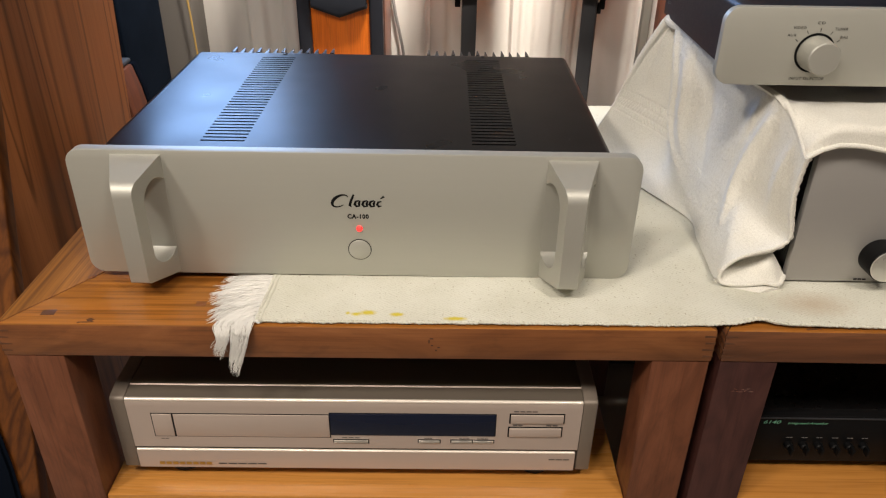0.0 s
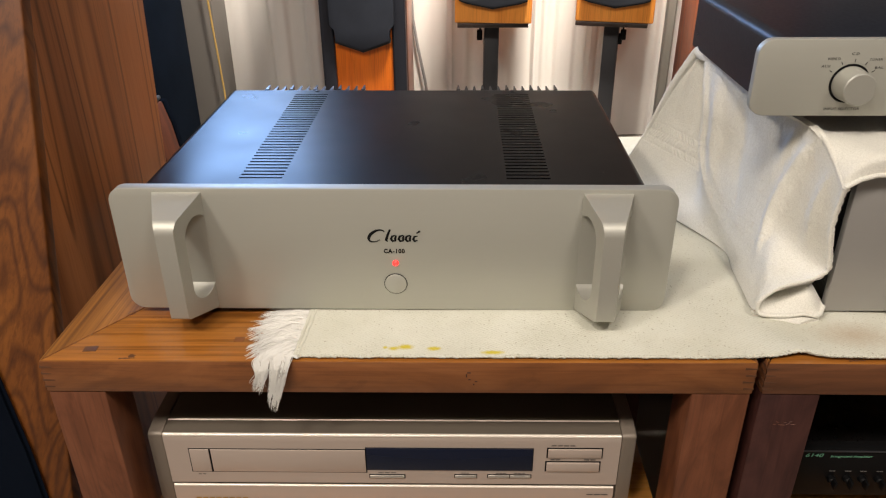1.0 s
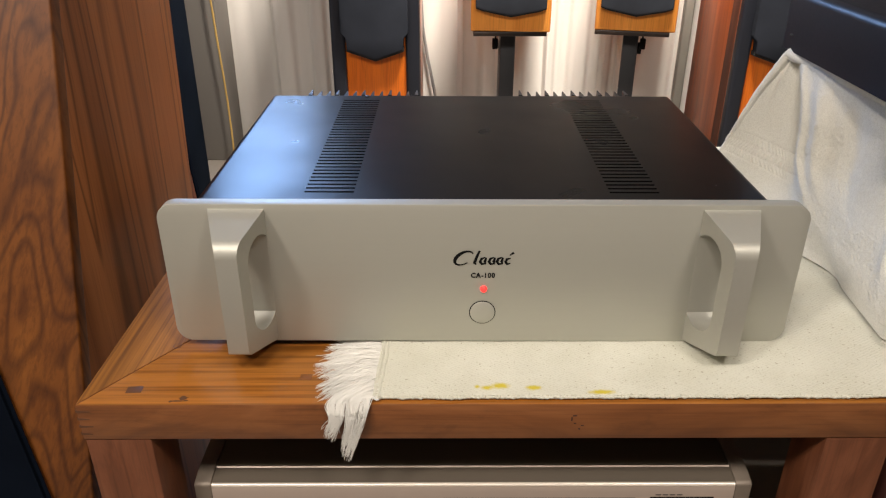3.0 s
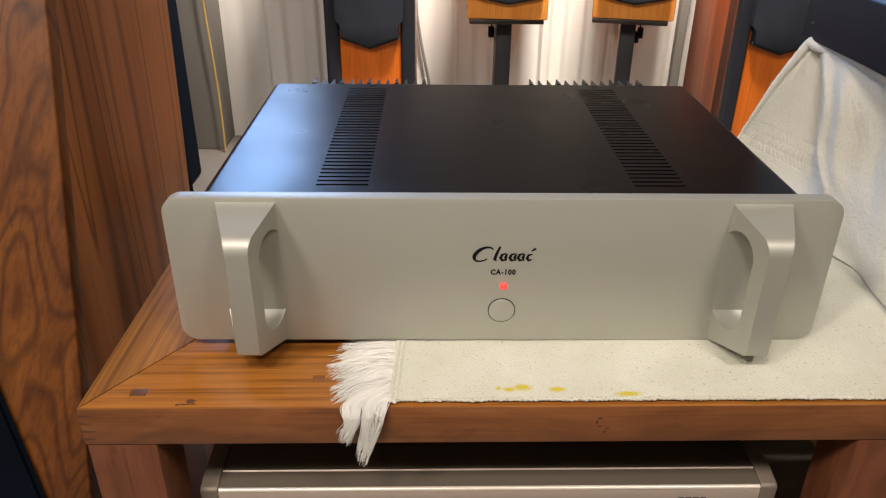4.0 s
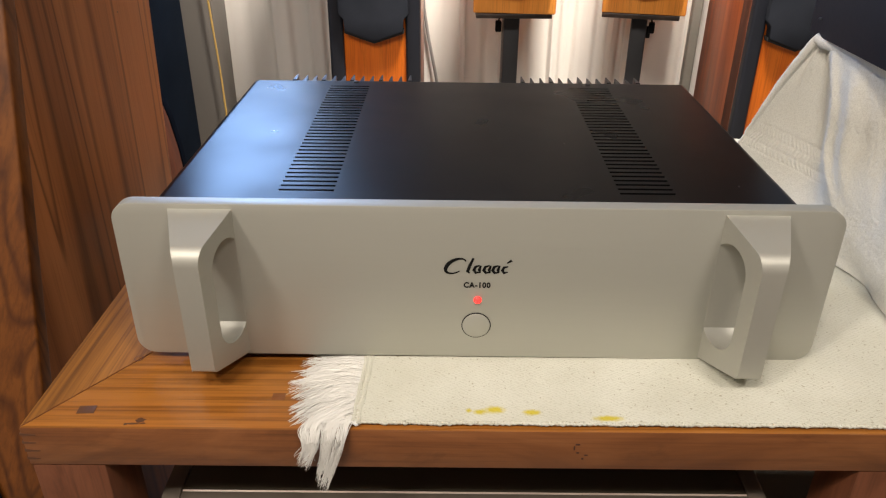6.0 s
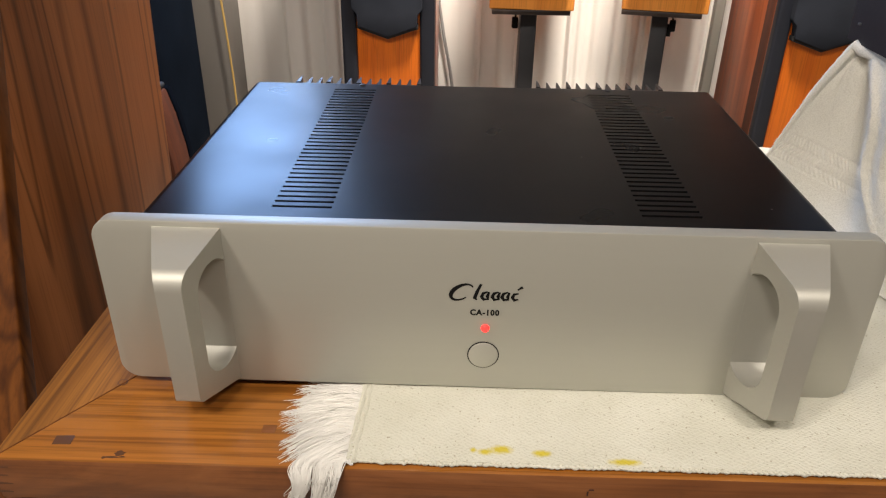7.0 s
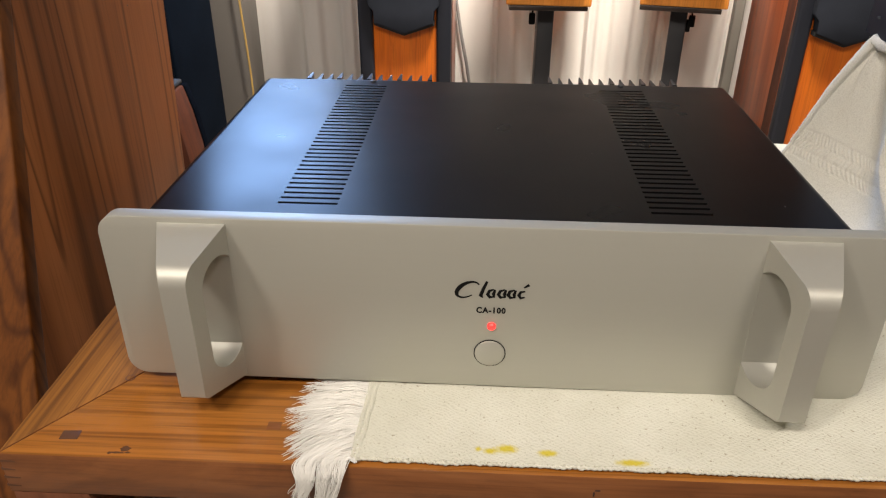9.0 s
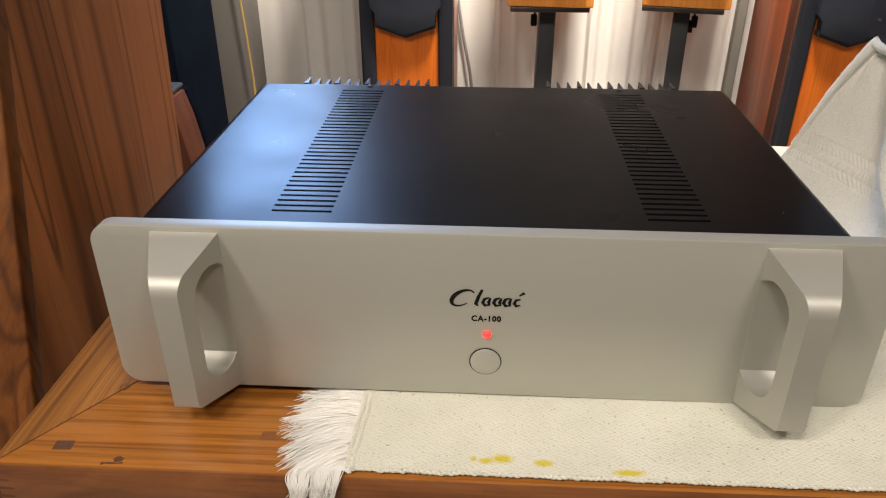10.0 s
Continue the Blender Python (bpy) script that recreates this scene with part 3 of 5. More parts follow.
def speaker_stand(x, y, z, s):
    t = thing("speaker_stand", (x, y, 0), "dark steel speaker stand with a flat top plate", "speaker stand", "speaker stands")
    part("top_plate", boxed(x - 0.098, x + 0.098, y - 0.002, y + 0.22, z - 0.012, z, 0.002), M["ebony"], t)
    part("post", boxed(x - 0.021, x + 0.021, y + 0.06, y + 0.14, 0.02, z - 0.012, 0.004), M["stand"], t)
    part("base_plate", boxed(x - 0.12, x + 0.12, y - 0.04, y + 0.24, 0.0, 0.02, 0.003), M["stand"], t)
    cx = x + s * 0.034
    clip = bmesh.new()
    box(clip, cx - 0.008, cx + 0.008, y + 0.07, y + 0.09, z - 0.062, z - 0.034, 0.003)
    box(clip, cx - 0.004 - s * 0.014, cx + 0.004 - s * 0.006, y + 0.072, y + 0.088, z - 0.075, z - 0.045, 0.002)
    tube(clip, [(cx, y + 0.08, z - 0.036), (cx - s * 0.002, y + 0.08, z - 0.026), (cx + s * 0.004, y + 0.08, z - 0.012)], 0.0025)
    part("cable_clip", clip, M["black_plastic"], t)
    return t


bs = bookshelf_speaker(0.1455, 1.55, 0.456)
copy_thing(bs, pose(0.478, 1.56, 0.456, 0, 0, -13))
bs.matrix_basis = pose(0.1455, 1.55, 0.456, 0, 0, -4)
speaker_stand(0.1455, 1.552, 0.456, -1)
speaker_stand(0.472, 1.562, 0.456, 1).matrix_basis = pose(0.472, 1.562, 0, 0, 0, -13)

# black tower and small cabinet behind the veneered speaker
tb = thing("black_tower_speaker", (-0.89, 1.45, 0), "tall blue-black cloth covered tower speaker", "loudspeaker")
part("body", boxed(-1.06, -0.725, 1.32, 1.60, 0.0, 1.1, 0.01, 3), M["navy"], tb)
part("grille", boxed(-1.05, -0.735, 1.30, 1.325, 0.04, 1.08, 0.008, 3), M["deep_navy"], tb)
sc = thing("small_wooden_speaker", (-0.72, 1.09, 0), "low red-brown wooden speaker with a grey top board", "loudspeaker")
flank = [(-0.604, 0.0), (-0.609, 0.15), (-0.616, 0.24), (-0.627, 0.31), (-0.641, 0.364)]
part("body", prism([(-0.84, 0.0)] + flank + [(-0.84, 0.364)], "y", 1.04, 1.13, 0.003), M["mahogany"], sc)
part("top_board", boxed(-0.84, -0.645, 1.042, 1.14, 0.3645, 0.376, 0.005, 3), M["slate"], sc, "grey top board with blue daylight in its colour")
part("back_rim", prism([(-0.83, 0.0)] + [(x + 0.003, z) for x, z in flank] + [(-0.83, 0.362)], "y", 1.1305, 1.152, 0.004), M["deep_navy"], sc, "black rounded back")


# added black box: keeps the pale wall out of the dark gap under the bench
gap_darkener = thing("subwoofer", (0.42, 0.75, 0), "added matt black box that darkens the gap behind the bench", "subwoofer")
part("body", boxed(0.14, 0.70, 0.50, 0.74, 0.012, 0.405, 0.008, 3), M["rubber"], gap_darkener)
for fx in (0.18, 0.66):
    for fyy in (0.54, 0.70):
        part("foot", turned([(0, 0.018), (0.0125, 0.020)], (fx, fyy, 0.0), "z", 16), M["rubber"], gap_darkener)


# ---- large veneered speaker beside the bench ----
def veneered_speaker():
    t = thing("sloping_floor_speaker", (-0.6, 0.2, 0), "large wood veneered floor speaker with a sloping front", "loudspeaker")
    x0, x1, h = -0.86, -0.365, 1.05

    def fy(z):
        return 0.172 + (z - 0.75) * 0.298
    bm = prism([(fy(0.0) + 0.012, 0.0), (0.386, 0.0), (0.496, h), (fy(h) + 0.012, h)], "x", x0, x1 - 0.0015, 0.002)
    part("cabinet", bm, M["teak"], t, "teak veneered cabinet with dark grain lines")
    bm = prism([(fy(0.0) - 0.006, 0.0), (fy(0.0) + 0.0125, 0.0), (fy(h) + 0.0125, h), (fy(h) - 0.006, h)], "x", x0, x1, 0.0025, 3)
    part("front_panel", bm, M["swirl"], t, "orange-brown figured veneer front panel")
    bm = bmesh.new()
    out = [(-0.84, 0.03), (-0.374, 0.03), (-0.378, 0.18), (-0.388, 0.25), (-0.402, 0.307), (-0.440, 0.43), (-0.60, 0.98), (-0.84, 0.98)]
    fr = [bm.verts.new((a, fy(b) - 0.014, b)) for a, b in out]
    bk = [bm.verts.new((a, fy(b) - 0.0062, b)) for a, b in out]
    bm.faces.new(fr)
    bm.faces.new(list(reversed(bk)))
    for i in range(len(out)):
        j = (i + 1) % len(out)
        bm.faces.new((fr[i], fr[j], bk[j], bk[i]))
    bmesh.ops.recalc_face_normals(bm, faces=bm.faces)
    bmesh.ops.bevel(bm, geom=list(bm.edges), offset=0.004, segments=2, affect="EDGES")
    part("grille", bm, M["deep_navy"], t, "black cloth grille")
    part("pin", turned([(-0.0006, 0.0006), (0.0006, 0.0004)], (-0.3664, 0.365, 0.679), "z", 8), M["wire"], t, "tiny white speck on the veneer")
    return t


veneered_speaker()


# ---- benches ----
def bench(x0):
    """A low solid wood bench: mitred top frame with a plank infill, square legs, a lower shelf."""
    x1, y0, y1, z0, z1 = x0 + 0.598, -0.070, 0.475, TOP - 0.032, TOP
    t = thing("bench", ((x0 + x1) / 2, 0.2, 0), "low solid wood bench with mitred frame top", "bench", "benches side by side")
    w, wy = 0.082, 0.118
    g = 0.0004

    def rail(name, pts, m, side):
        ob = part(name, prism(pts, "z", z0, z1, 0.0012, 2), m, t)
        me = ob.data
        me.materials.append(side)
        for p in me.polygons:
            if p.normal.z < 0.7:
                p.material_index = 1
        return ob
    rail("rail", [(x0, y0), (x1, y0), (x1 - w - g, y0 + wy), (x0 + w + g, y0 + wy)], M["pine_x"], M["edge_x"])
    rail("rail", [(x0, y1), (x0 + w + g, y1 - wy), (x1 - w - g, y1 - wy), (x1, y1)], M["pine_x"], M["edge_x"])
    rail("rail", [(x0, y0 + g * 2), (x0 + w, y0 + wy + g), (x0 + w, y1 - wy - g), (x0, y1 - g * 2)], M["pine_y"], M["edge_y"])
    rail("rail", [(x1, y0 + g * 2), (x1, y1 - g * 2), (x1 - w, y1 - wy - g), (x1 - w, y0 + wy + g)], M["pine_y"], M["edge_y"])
    ys = np.linspace(y0 + wy + g, y1 - wy - g, 5)
    for a, b in zip(ys, ys[1:]):
        part("plank", boxed(x0 + w + g, x1 - w - g, a + 0.0003, b - 0.0003, z0 + 0.004, z1 - 0.0006, 0.001), M["pine_x"], t)
    for xe, s in ((x0, 1), (x1, -1)):
        for i in range(4):
            z = z1 - 0.0065 - i * 0.0068
            a, b = sorted((xe - s * 0.0003, xe + s * (0.0100 - 0.0015 * (i % 2))))
            part("joint_finger", prism([(a, z - 0.0004), (b, z + 0.0001), (b, z + 0.0008), (a, z + 0.0018)], "y", y0 - 0.0002, y0 + 0.01), M["plug"], t)
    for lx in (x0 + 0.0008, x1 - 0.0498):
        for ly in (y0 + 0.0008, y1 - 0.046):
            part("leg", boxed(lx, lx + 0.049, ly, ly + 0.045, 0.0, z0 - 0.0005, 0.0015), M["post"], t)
    ys = np.linspace(y0 + 0.002, y1 - 0.002, 5)
    for a, b in zip(ys, ys[1:]):
        part("shelf_board", boxed(x0 + 0.0505, x1 - 0.0505, a + 0.0003, b - 0.0003, 0.279, 0.304, 0.0012), M["shelf"], t)
    return t, x0, y0, z1


bench_a, bx, by, bz = bench(-0.295)
part("wood_plug", prism([(-0.2635, -0.0562), (-0.2520, -0.0557), (-0.2525, -0.0480), (-0.2640, -0.0485)], "z", TOP - 0.004, TOP + 0.0003, 0.0002), M["plug"], bench_a, "dark square wooden plug")
part("wood_plug", prism([(-0.1378, -0.0408), (-0.1290, -0.0408), (-0.1290, -0.0335), (-0.1378, -0.0335)], "z", TOP - 0.004, TOP + 0.0003, 0.0002), M["edge_x"], bench_a, "brown square wooden plug")
mark = bmesh.new()
for k in range(16):
    a, b = radians(k * 22.5), radians(k * 22.5 + 21)
    quad = [(r * math.cos(q), r * math.sin(q)) for r, q in ((0.0034, a), (0.0034, b), (0.0027, b), (0.0027, a))]
    mark.faces.new([mark.verts.new((-0.2440 + px, 0.0045 + py, TOP + 0.0004)) for px, py in quad])
part("ring_mark", mark, M["plug"], bench_a, "small dark ring stamped in the wood")
knot = bmesh.new()
for cx, cy, rx, ry in ((-0.2185, -0.0622, 0.0032, 0.0021), (-0.2222, -0.0655, 0.0042, 0.0007), (-0.2270, -0.0660, 0.0012, 0.0009), (-0.2160, -0.0650, 0.0016, 0.0006)):
    n = 14
    ring = [(cx + rx * math.cos(2 * math.pi * k / n) * (1 + 0.25 * math.sin(3.3 * k + cx * 900)), cy + ry * math.sin(2 * math.pi * k / n) * (1 + 0.2 * math.sin(5.1 * k))) for k in range(n)]
    lo = [knot.verts.new((*p, TOP - 0.003)) for p in ring]
    hi = [knot.verts.new((*p, TOP + 0.0002)) for p in ring]
    knot.faces.new(hi)
    for k in range(n):
        knot.faces.new((lo[k], lo[(k + 1) % n], hi[(k + 1) % n], hi[k]))
part("knot", knot, M["plug"], bench_a, "dark cracked knot in the wood")
nicks = bmesh.new()
for cx, cz, a, b in ((0.0660, 0.4955, 0.0022, 0.0008), (0.0640, 0.4925, 0.0007, 0.0024), (0.0665, 0.4885, 0.0013, 0.0007), (0.0720, 0.4865, 0.0016, 0.0006), (0.0700, 0.4835, 0.0009, 0.0010)):
    box(nicks, cx - a * 0.7, cx + a * 0.7, -0.0702, -0.066, cz - b * 0.7, cz + b * 0.7)
part("nick", nicks, M["post_dark"], bench_a, "small dark nicks in the bench edge")
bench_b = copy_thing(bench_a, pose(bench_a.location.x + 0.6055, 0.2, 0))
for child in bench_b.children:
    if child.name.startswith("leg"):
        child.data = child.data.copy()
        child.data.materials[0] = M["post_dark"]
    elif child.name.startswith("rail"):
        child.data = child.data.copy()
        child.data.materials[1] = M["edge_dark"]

settle(bench_a)

scratch = bmesh.new()
rnd_s = random.Random(3)
for k in range(9):
    a, h = 0.327 + 0.0022 * k, 0.4425 + 0.0012 * math.sin(1.3 * k) + rnd_s.uniform(-0.0018, 0.0024)
    tube(scratch, [(a, -0.0693, h), (a + rnd_s.uniform(0.001, 0.0035), -0.0693, h + rnd_s.uniform(-0.0012, 0.0012))], 0.0003, 5, 0.00015)
part("scratch", scratch, M["post"], bench_b, "pale scratches on the leg")


# ---- woven rug ----
def rug_height(x, y):
    gap = math.exp(-((x - 0.337) / 0.022) ** 2) * (0.35 + 0.65 * math.exp(-((y + 0.066) / 0.05) ** 2))
    lift = 0.0026 * max(0, 1 - (x - 0.337) / 0.11) * math.exp(-((y + 0.066) / 0.03) ** 2) if x > 0.337 else 0
    return 0.0007 * noise.noise((x * 22, y * 22, 1)) + max(0.0032 * gap, lift)


def rug():
    t = thing("rug", (0.42, 0.2, TOP), "cream woven cotton rug with yellow stains over both benches", "rug")
    nx, ny = 400, 60
    bm = bmesh.new()
    grid = []
    for j in range(ny + 1):
        v = j / ny
        row = []
        for i in range(nx + 1):
            u = i / nx
            left = -0.0805 + 0.012 * v * 1.2 + 0.0012 * noise.noise((v * 40, 3, 0))
            x = left + (0.905 - left) * u
            front = -0.0650 + 0.0010 * noise.noise((x * 60, 0, 5)) + 0.0009 * noise.noise((x * 260, 0, 8))
            front += 0.005 * math.exp(-((x - 0.337) / 0.016) ** 2)
            y = front + (0.468 - front) * v
            row.append(bm.verts.new((x, y, TOP + 0.0042 + rug_height(x, y))))
        grid.append(row)
    grid_front = [(v.co.x, v.co.y) for v in grid[0]]
    for a, b in zip(grid, grid[1:]):
        for i in range(nx):
            bm.faces.new((a[i], a[i + 1], b[i + 1], b[i]))
    bm.normal_update()
    bmesh.ops.solidify(bm, geom=list(bm.faces), thickness=0.0033)
    cloth = part("cloth", bm, M["rug"], t, "", 60)
    cloth.data.transform(Matrix.Translation((0.42, 0.2, 0)))
    cloth.location = (-0.42, -0.2, 0)
    # selvedge of small weft loops along the front
    rnd = random.Random(21)
    bm = bmesh.new()
    xs = [p[0] for p in grid_front]
    ys = [p[1] for p in grid_front]
    x = xs[0]
    while x < xs[-1] - 0.004:
        w = rnd.uniform(0.0026, 0.0040)
        y = float(np.interp(x, xs, ys))
        out, thick = rnd.uniform(0.0006, 0.0016), rnd.uniform(0.0010, 0.0014)
        pts = []
        for k in range(7):
            f = k / 6
            px = x + w * 1.15 * f
            pts.append((px, y + 0.0012 - out * math.sin(math.pi * f) - 0.0008, TOP + 0.0027 + rug_height(px, y) + 0.0003 * math.sin(2 * math.pi * f)))
        tube(bm, pts, thick, 6)
        x += w
    tagged(part("selvedge", bm, M["rug"], t), kind="stuff")
    # plaited hem
    bm = bmesh.new()
    for k in range(2):
        pts = []
        for i in range(40):
            v = i / 39
            x = -0.0795 + 0.0144 * v * 1.0 + k * 0.0036 + 0.0004 * math.sin(i * 2.1 + k)
            y = -0.0665 + 0.30 * v
            pts.append((x, y, TOP + 0.0038 + 0.0002 * math.sin(i * 2.9 + k)))
        tube(bm, pts, 0.0013, 6)
    part("hem", bm, M["rug"], t, "plaited cotton hem")
    rnd = random.Random(11)
    bm = bmesh.new()

    def yarn(knots, r, curl, phase, flat):
        n = 5 * (len(knots) - 1)
        pts = []
        for i in range(n + 1):
            f = i / n
            w = curl * (math.sin(phase + 7 * f) + 0.45 * math.sin(2.3 * phase + 17 * f)) * f
            pts.append(along(knots, f) + (Vector((0.3 * w, w, 0.0)) if flat else Vector((w, 0, 0.2 * w))))
        tube(bm, pts, r, 5, r * 0.45)

    # locks lying on the bench, fanning out to the left and curling to the front
    for lock in range(48):
        v = lock / 47
        y0 = -0.0470 + 0.064 * v + rnd.gauss(0, 0.0006)
        pull = 0.017 * math.exp(-((v - 0.10) / 0.30) ** 2) + rnd.gauss(0.001, 0.0022)
        reach = rnd.uniform(0.031, 0.043) + 0.008 * math.exp(-((v - 0.45) / 0.28) ** 2)
        lift = rnd.uniform(0.0, 0.0022)
        phase = rnd.uniform(0, 6.3)
        for k in range(24):
            stray = 2.4 if rnd.random() < 0.16 else 1.0
            root = Vector((-0.0768 + rnd.gauss(0, 0.0006), y0 + rnd.gauss(0, 0.0007), TOP + 0.0012 + abs(rnd.gauss(0, 0.0008))))
            r = reach * rnd.uniform(0.70, 1.05)
            end = Vector((root.x - r, y0 - pull + rnd.gauss(0, 0.0013 * stray), TOP + 0.0007 + 0.0006 * rnd.random() + lift * 0.4))
            bow = Vector((0, 0.35 * pull, 0.0010 + lift))
            knots = [root, root.lerp(end, 0.33) + bow, root.lerp(end, 0.70) + bow * 0.7 + Vector((0, rnd.gauss(0, 0.0005), 0)), end]
            yarn(knots, rnd.uniform(0.00022, 0.00036), 0.0008 * stray, phase + rnd.gauss(0, 0.5), True)
    # two tassels at the front corner, drawn together and hanging over the bench edge
    for lock in range(15):
        k = lock / 14
        near = k < 0.55
        y0 = -0.0665 + 0.026 * k + rnd.gauss(0, 0.0006)
        ex = -0.0840 - 0.0270 * k + rnd.gauss(0, 0.0008)
        drop = (0.049 if near else 0.031 - 0.010 * (k - 0.55)) * rnd.uniform(0.68, 1.0)
        goal = ex + ((-0.1045 if near else -0.1165) - ex) * 0.74 + rnd.gauss(0, 0.0010)
        phase = rnd.uniform(0, 6.3)
        for j in range(25):
            stray = 2.4 if rnd.random() < 0.14 else 1.0
            root = Vector((-0.0768 + rnd.gauss(0, 0.0006), y0 + rnd.gauss(0, 0.0007), TOP + 0.0020 + abs(rnd.gauss(0, 0.0008))))
            edge = Vector((ex + rnd.gauss(0, 0.0010), -0.0690, TOP + 0.0020 + 0.0016 * rnd.random()))
            length = drop * rnd.uniform(0.66, 1.04)
            tip = Vector((ex + (goal - ex) * length / drop + rnd.gauss(0, 0.0008 * stray), -0.0738 - 0.0014 * rnd.random(), TOP - length))
            over = Vector((edge.x * 0.85 + tip.x * 0.15, -0.0742 - 0.0012 * rnd.random(), TOP - 0.0050 - 0.002 * rnd.random()))
            knots = [root, root.lerp(edge, 0.5) + Vector((-0.0004, 0.0012, 0.0012)), edge, over, over.lerp(tip, 0.5) + Vector((0.0008, -0.0006, 0)), tip]
            yarn(knots, rnd.uniform(0.00022, 0.00036), 0.0010 * stray, phase + rnd.gauss(0, 0.5), False)
    tagged(part("fringe", bm, M["cotton"], t, "frayed white cotton fringe", 80), kind="stuff")
    return t


settle(rug())


# ---- power amplifier ----
def handle(s):
    """A machined handle with a slot through it: s is -1 or 1, the outer face tapers towards the front."""
    yb, yf = 0.0032, -0.0395
    d = yb - yf
    outer = [(yb, 0.5112), (yf + 0.0050, 0.5226), (yf + 0.0024, 0.5234), (yf + 0.0008, 0.5250), (yf, 0.5278)]
    cz, cy, r = 0.6075, yf + 0.013, 0.013
    for k in range(9):
        a = radians(180 - 68 * k / 8)
        outer.append((cy + r * math.cos(a), cz - 0.004 + r * math.sin(a)))
    outer.append((yb, 0.6245))
    bm = bmesh.new()
    hy, hr = -0.0100, 0.0165
    hole = []
    for k in range(15):
        a = radians(39 + 141 * k / 14)
        hole.append((hy + hr * math.cos(a), 0.5920 + hr * math.sin(a)))
    for k in range(15):
        a = radians(180 + 141 * k / 14)
        hole.append((hy + hr * math.cos(a), 0.5475 + hr * math.sin(a)))
    sides = []
    for face in (0, 1):
        def co(p):
            f = (yb - p[0]) / d
            x = (0.2030 - 0.0145 * f) if face else (0.1610 + 0.0120 * f)
            return Vector((s * x, p[0], p[1]))
        vo = [bm.verts.new(co(p)) for p in outer]
        vh = [bm.verts.new(co(p)) for p in hole]
        eo = [bm.edges.new((vo[i], vo[(i + 1) % len(vo)])) for i in range(len(vo))]
        eh = [bm.edges.new((vh[i], vh[(i + 1) % len(vh)])) for i in range(len(vh))]
        bmesh.ops.triangle_fill(bm, use_beauty=True, use_dissolve=False, edges=eo + eh)
        sides.append((vo, vh))
    for ring in (0, 1):
        a, b = sides[0][ring], sides[1][ring]
        for i in range(len(a)):
            j = (i + 1) % len(a)
            bm.faces.new((a[i], a[j], b[j], b[i]))
    bmesh.ops.recalc_face_normals(bm, faces=bm.faces)
    return bm


def amp_cover():
    """The folded steel cover with two rows of ventilation slots cut through it."""
    hw, zt, r = 0.2185, 0.6245, 0.007
    prof = [(-hw, 0.516), (-hw, zt - r)]
    for k in range(1, 6):
        a = radians(180 - 90 * k / 6)
        prof.append((-hw + r + r * math.cos(a), zt - r + r * math.sin(a)))
    prof.append((-hw + r, zt))
    mid = [-0.137, -0.0985, 0.0985, 0.137]
    tops = [(x, zt) for x in mid]
    right = [(-x, z) for x, z in reversed(prof)]
    line = prof + tops + right
    ys = [0.0146]
    pitch = 0.2545 / 33
    for i in range(34):
        y = 0.0355 + i * pitch
        ys += [y - 0.0014, y + 0.0014]
    ys += [0.308, 0.3125]
    bm = bmesh.new()
    grid = [[bm.verts.new((x, y, z - (0.003 if y > 0.31 else 0))) for x, z in line] for y in ys]
    n0 = len(prof)
    slots = (n0, n0 + 2)
    for j in range(len(ys) - 1):
        is_slot = j % 2 == 1 and j < 69
        for i in range(len(line) - 1):
            if is_slot and i in slots:
                continue
            bm.faces.new((grid[j][i], grid[j][i + 1], grid[j + 1][i + 1], grid[j + 1][i]))
    bmesh.ops.recalc_face_normals(bm, faces=bm.faces)
    if sum(f.normal.z for f in bm.faces) < 0:
        bmesh.ops.reverse_faces(bm, faces=bm.faces)
    bm.normal_update()
    bmesh.ops.solidify(bm, geom=list(bm.faces), thickness=0.0016)
    return bm


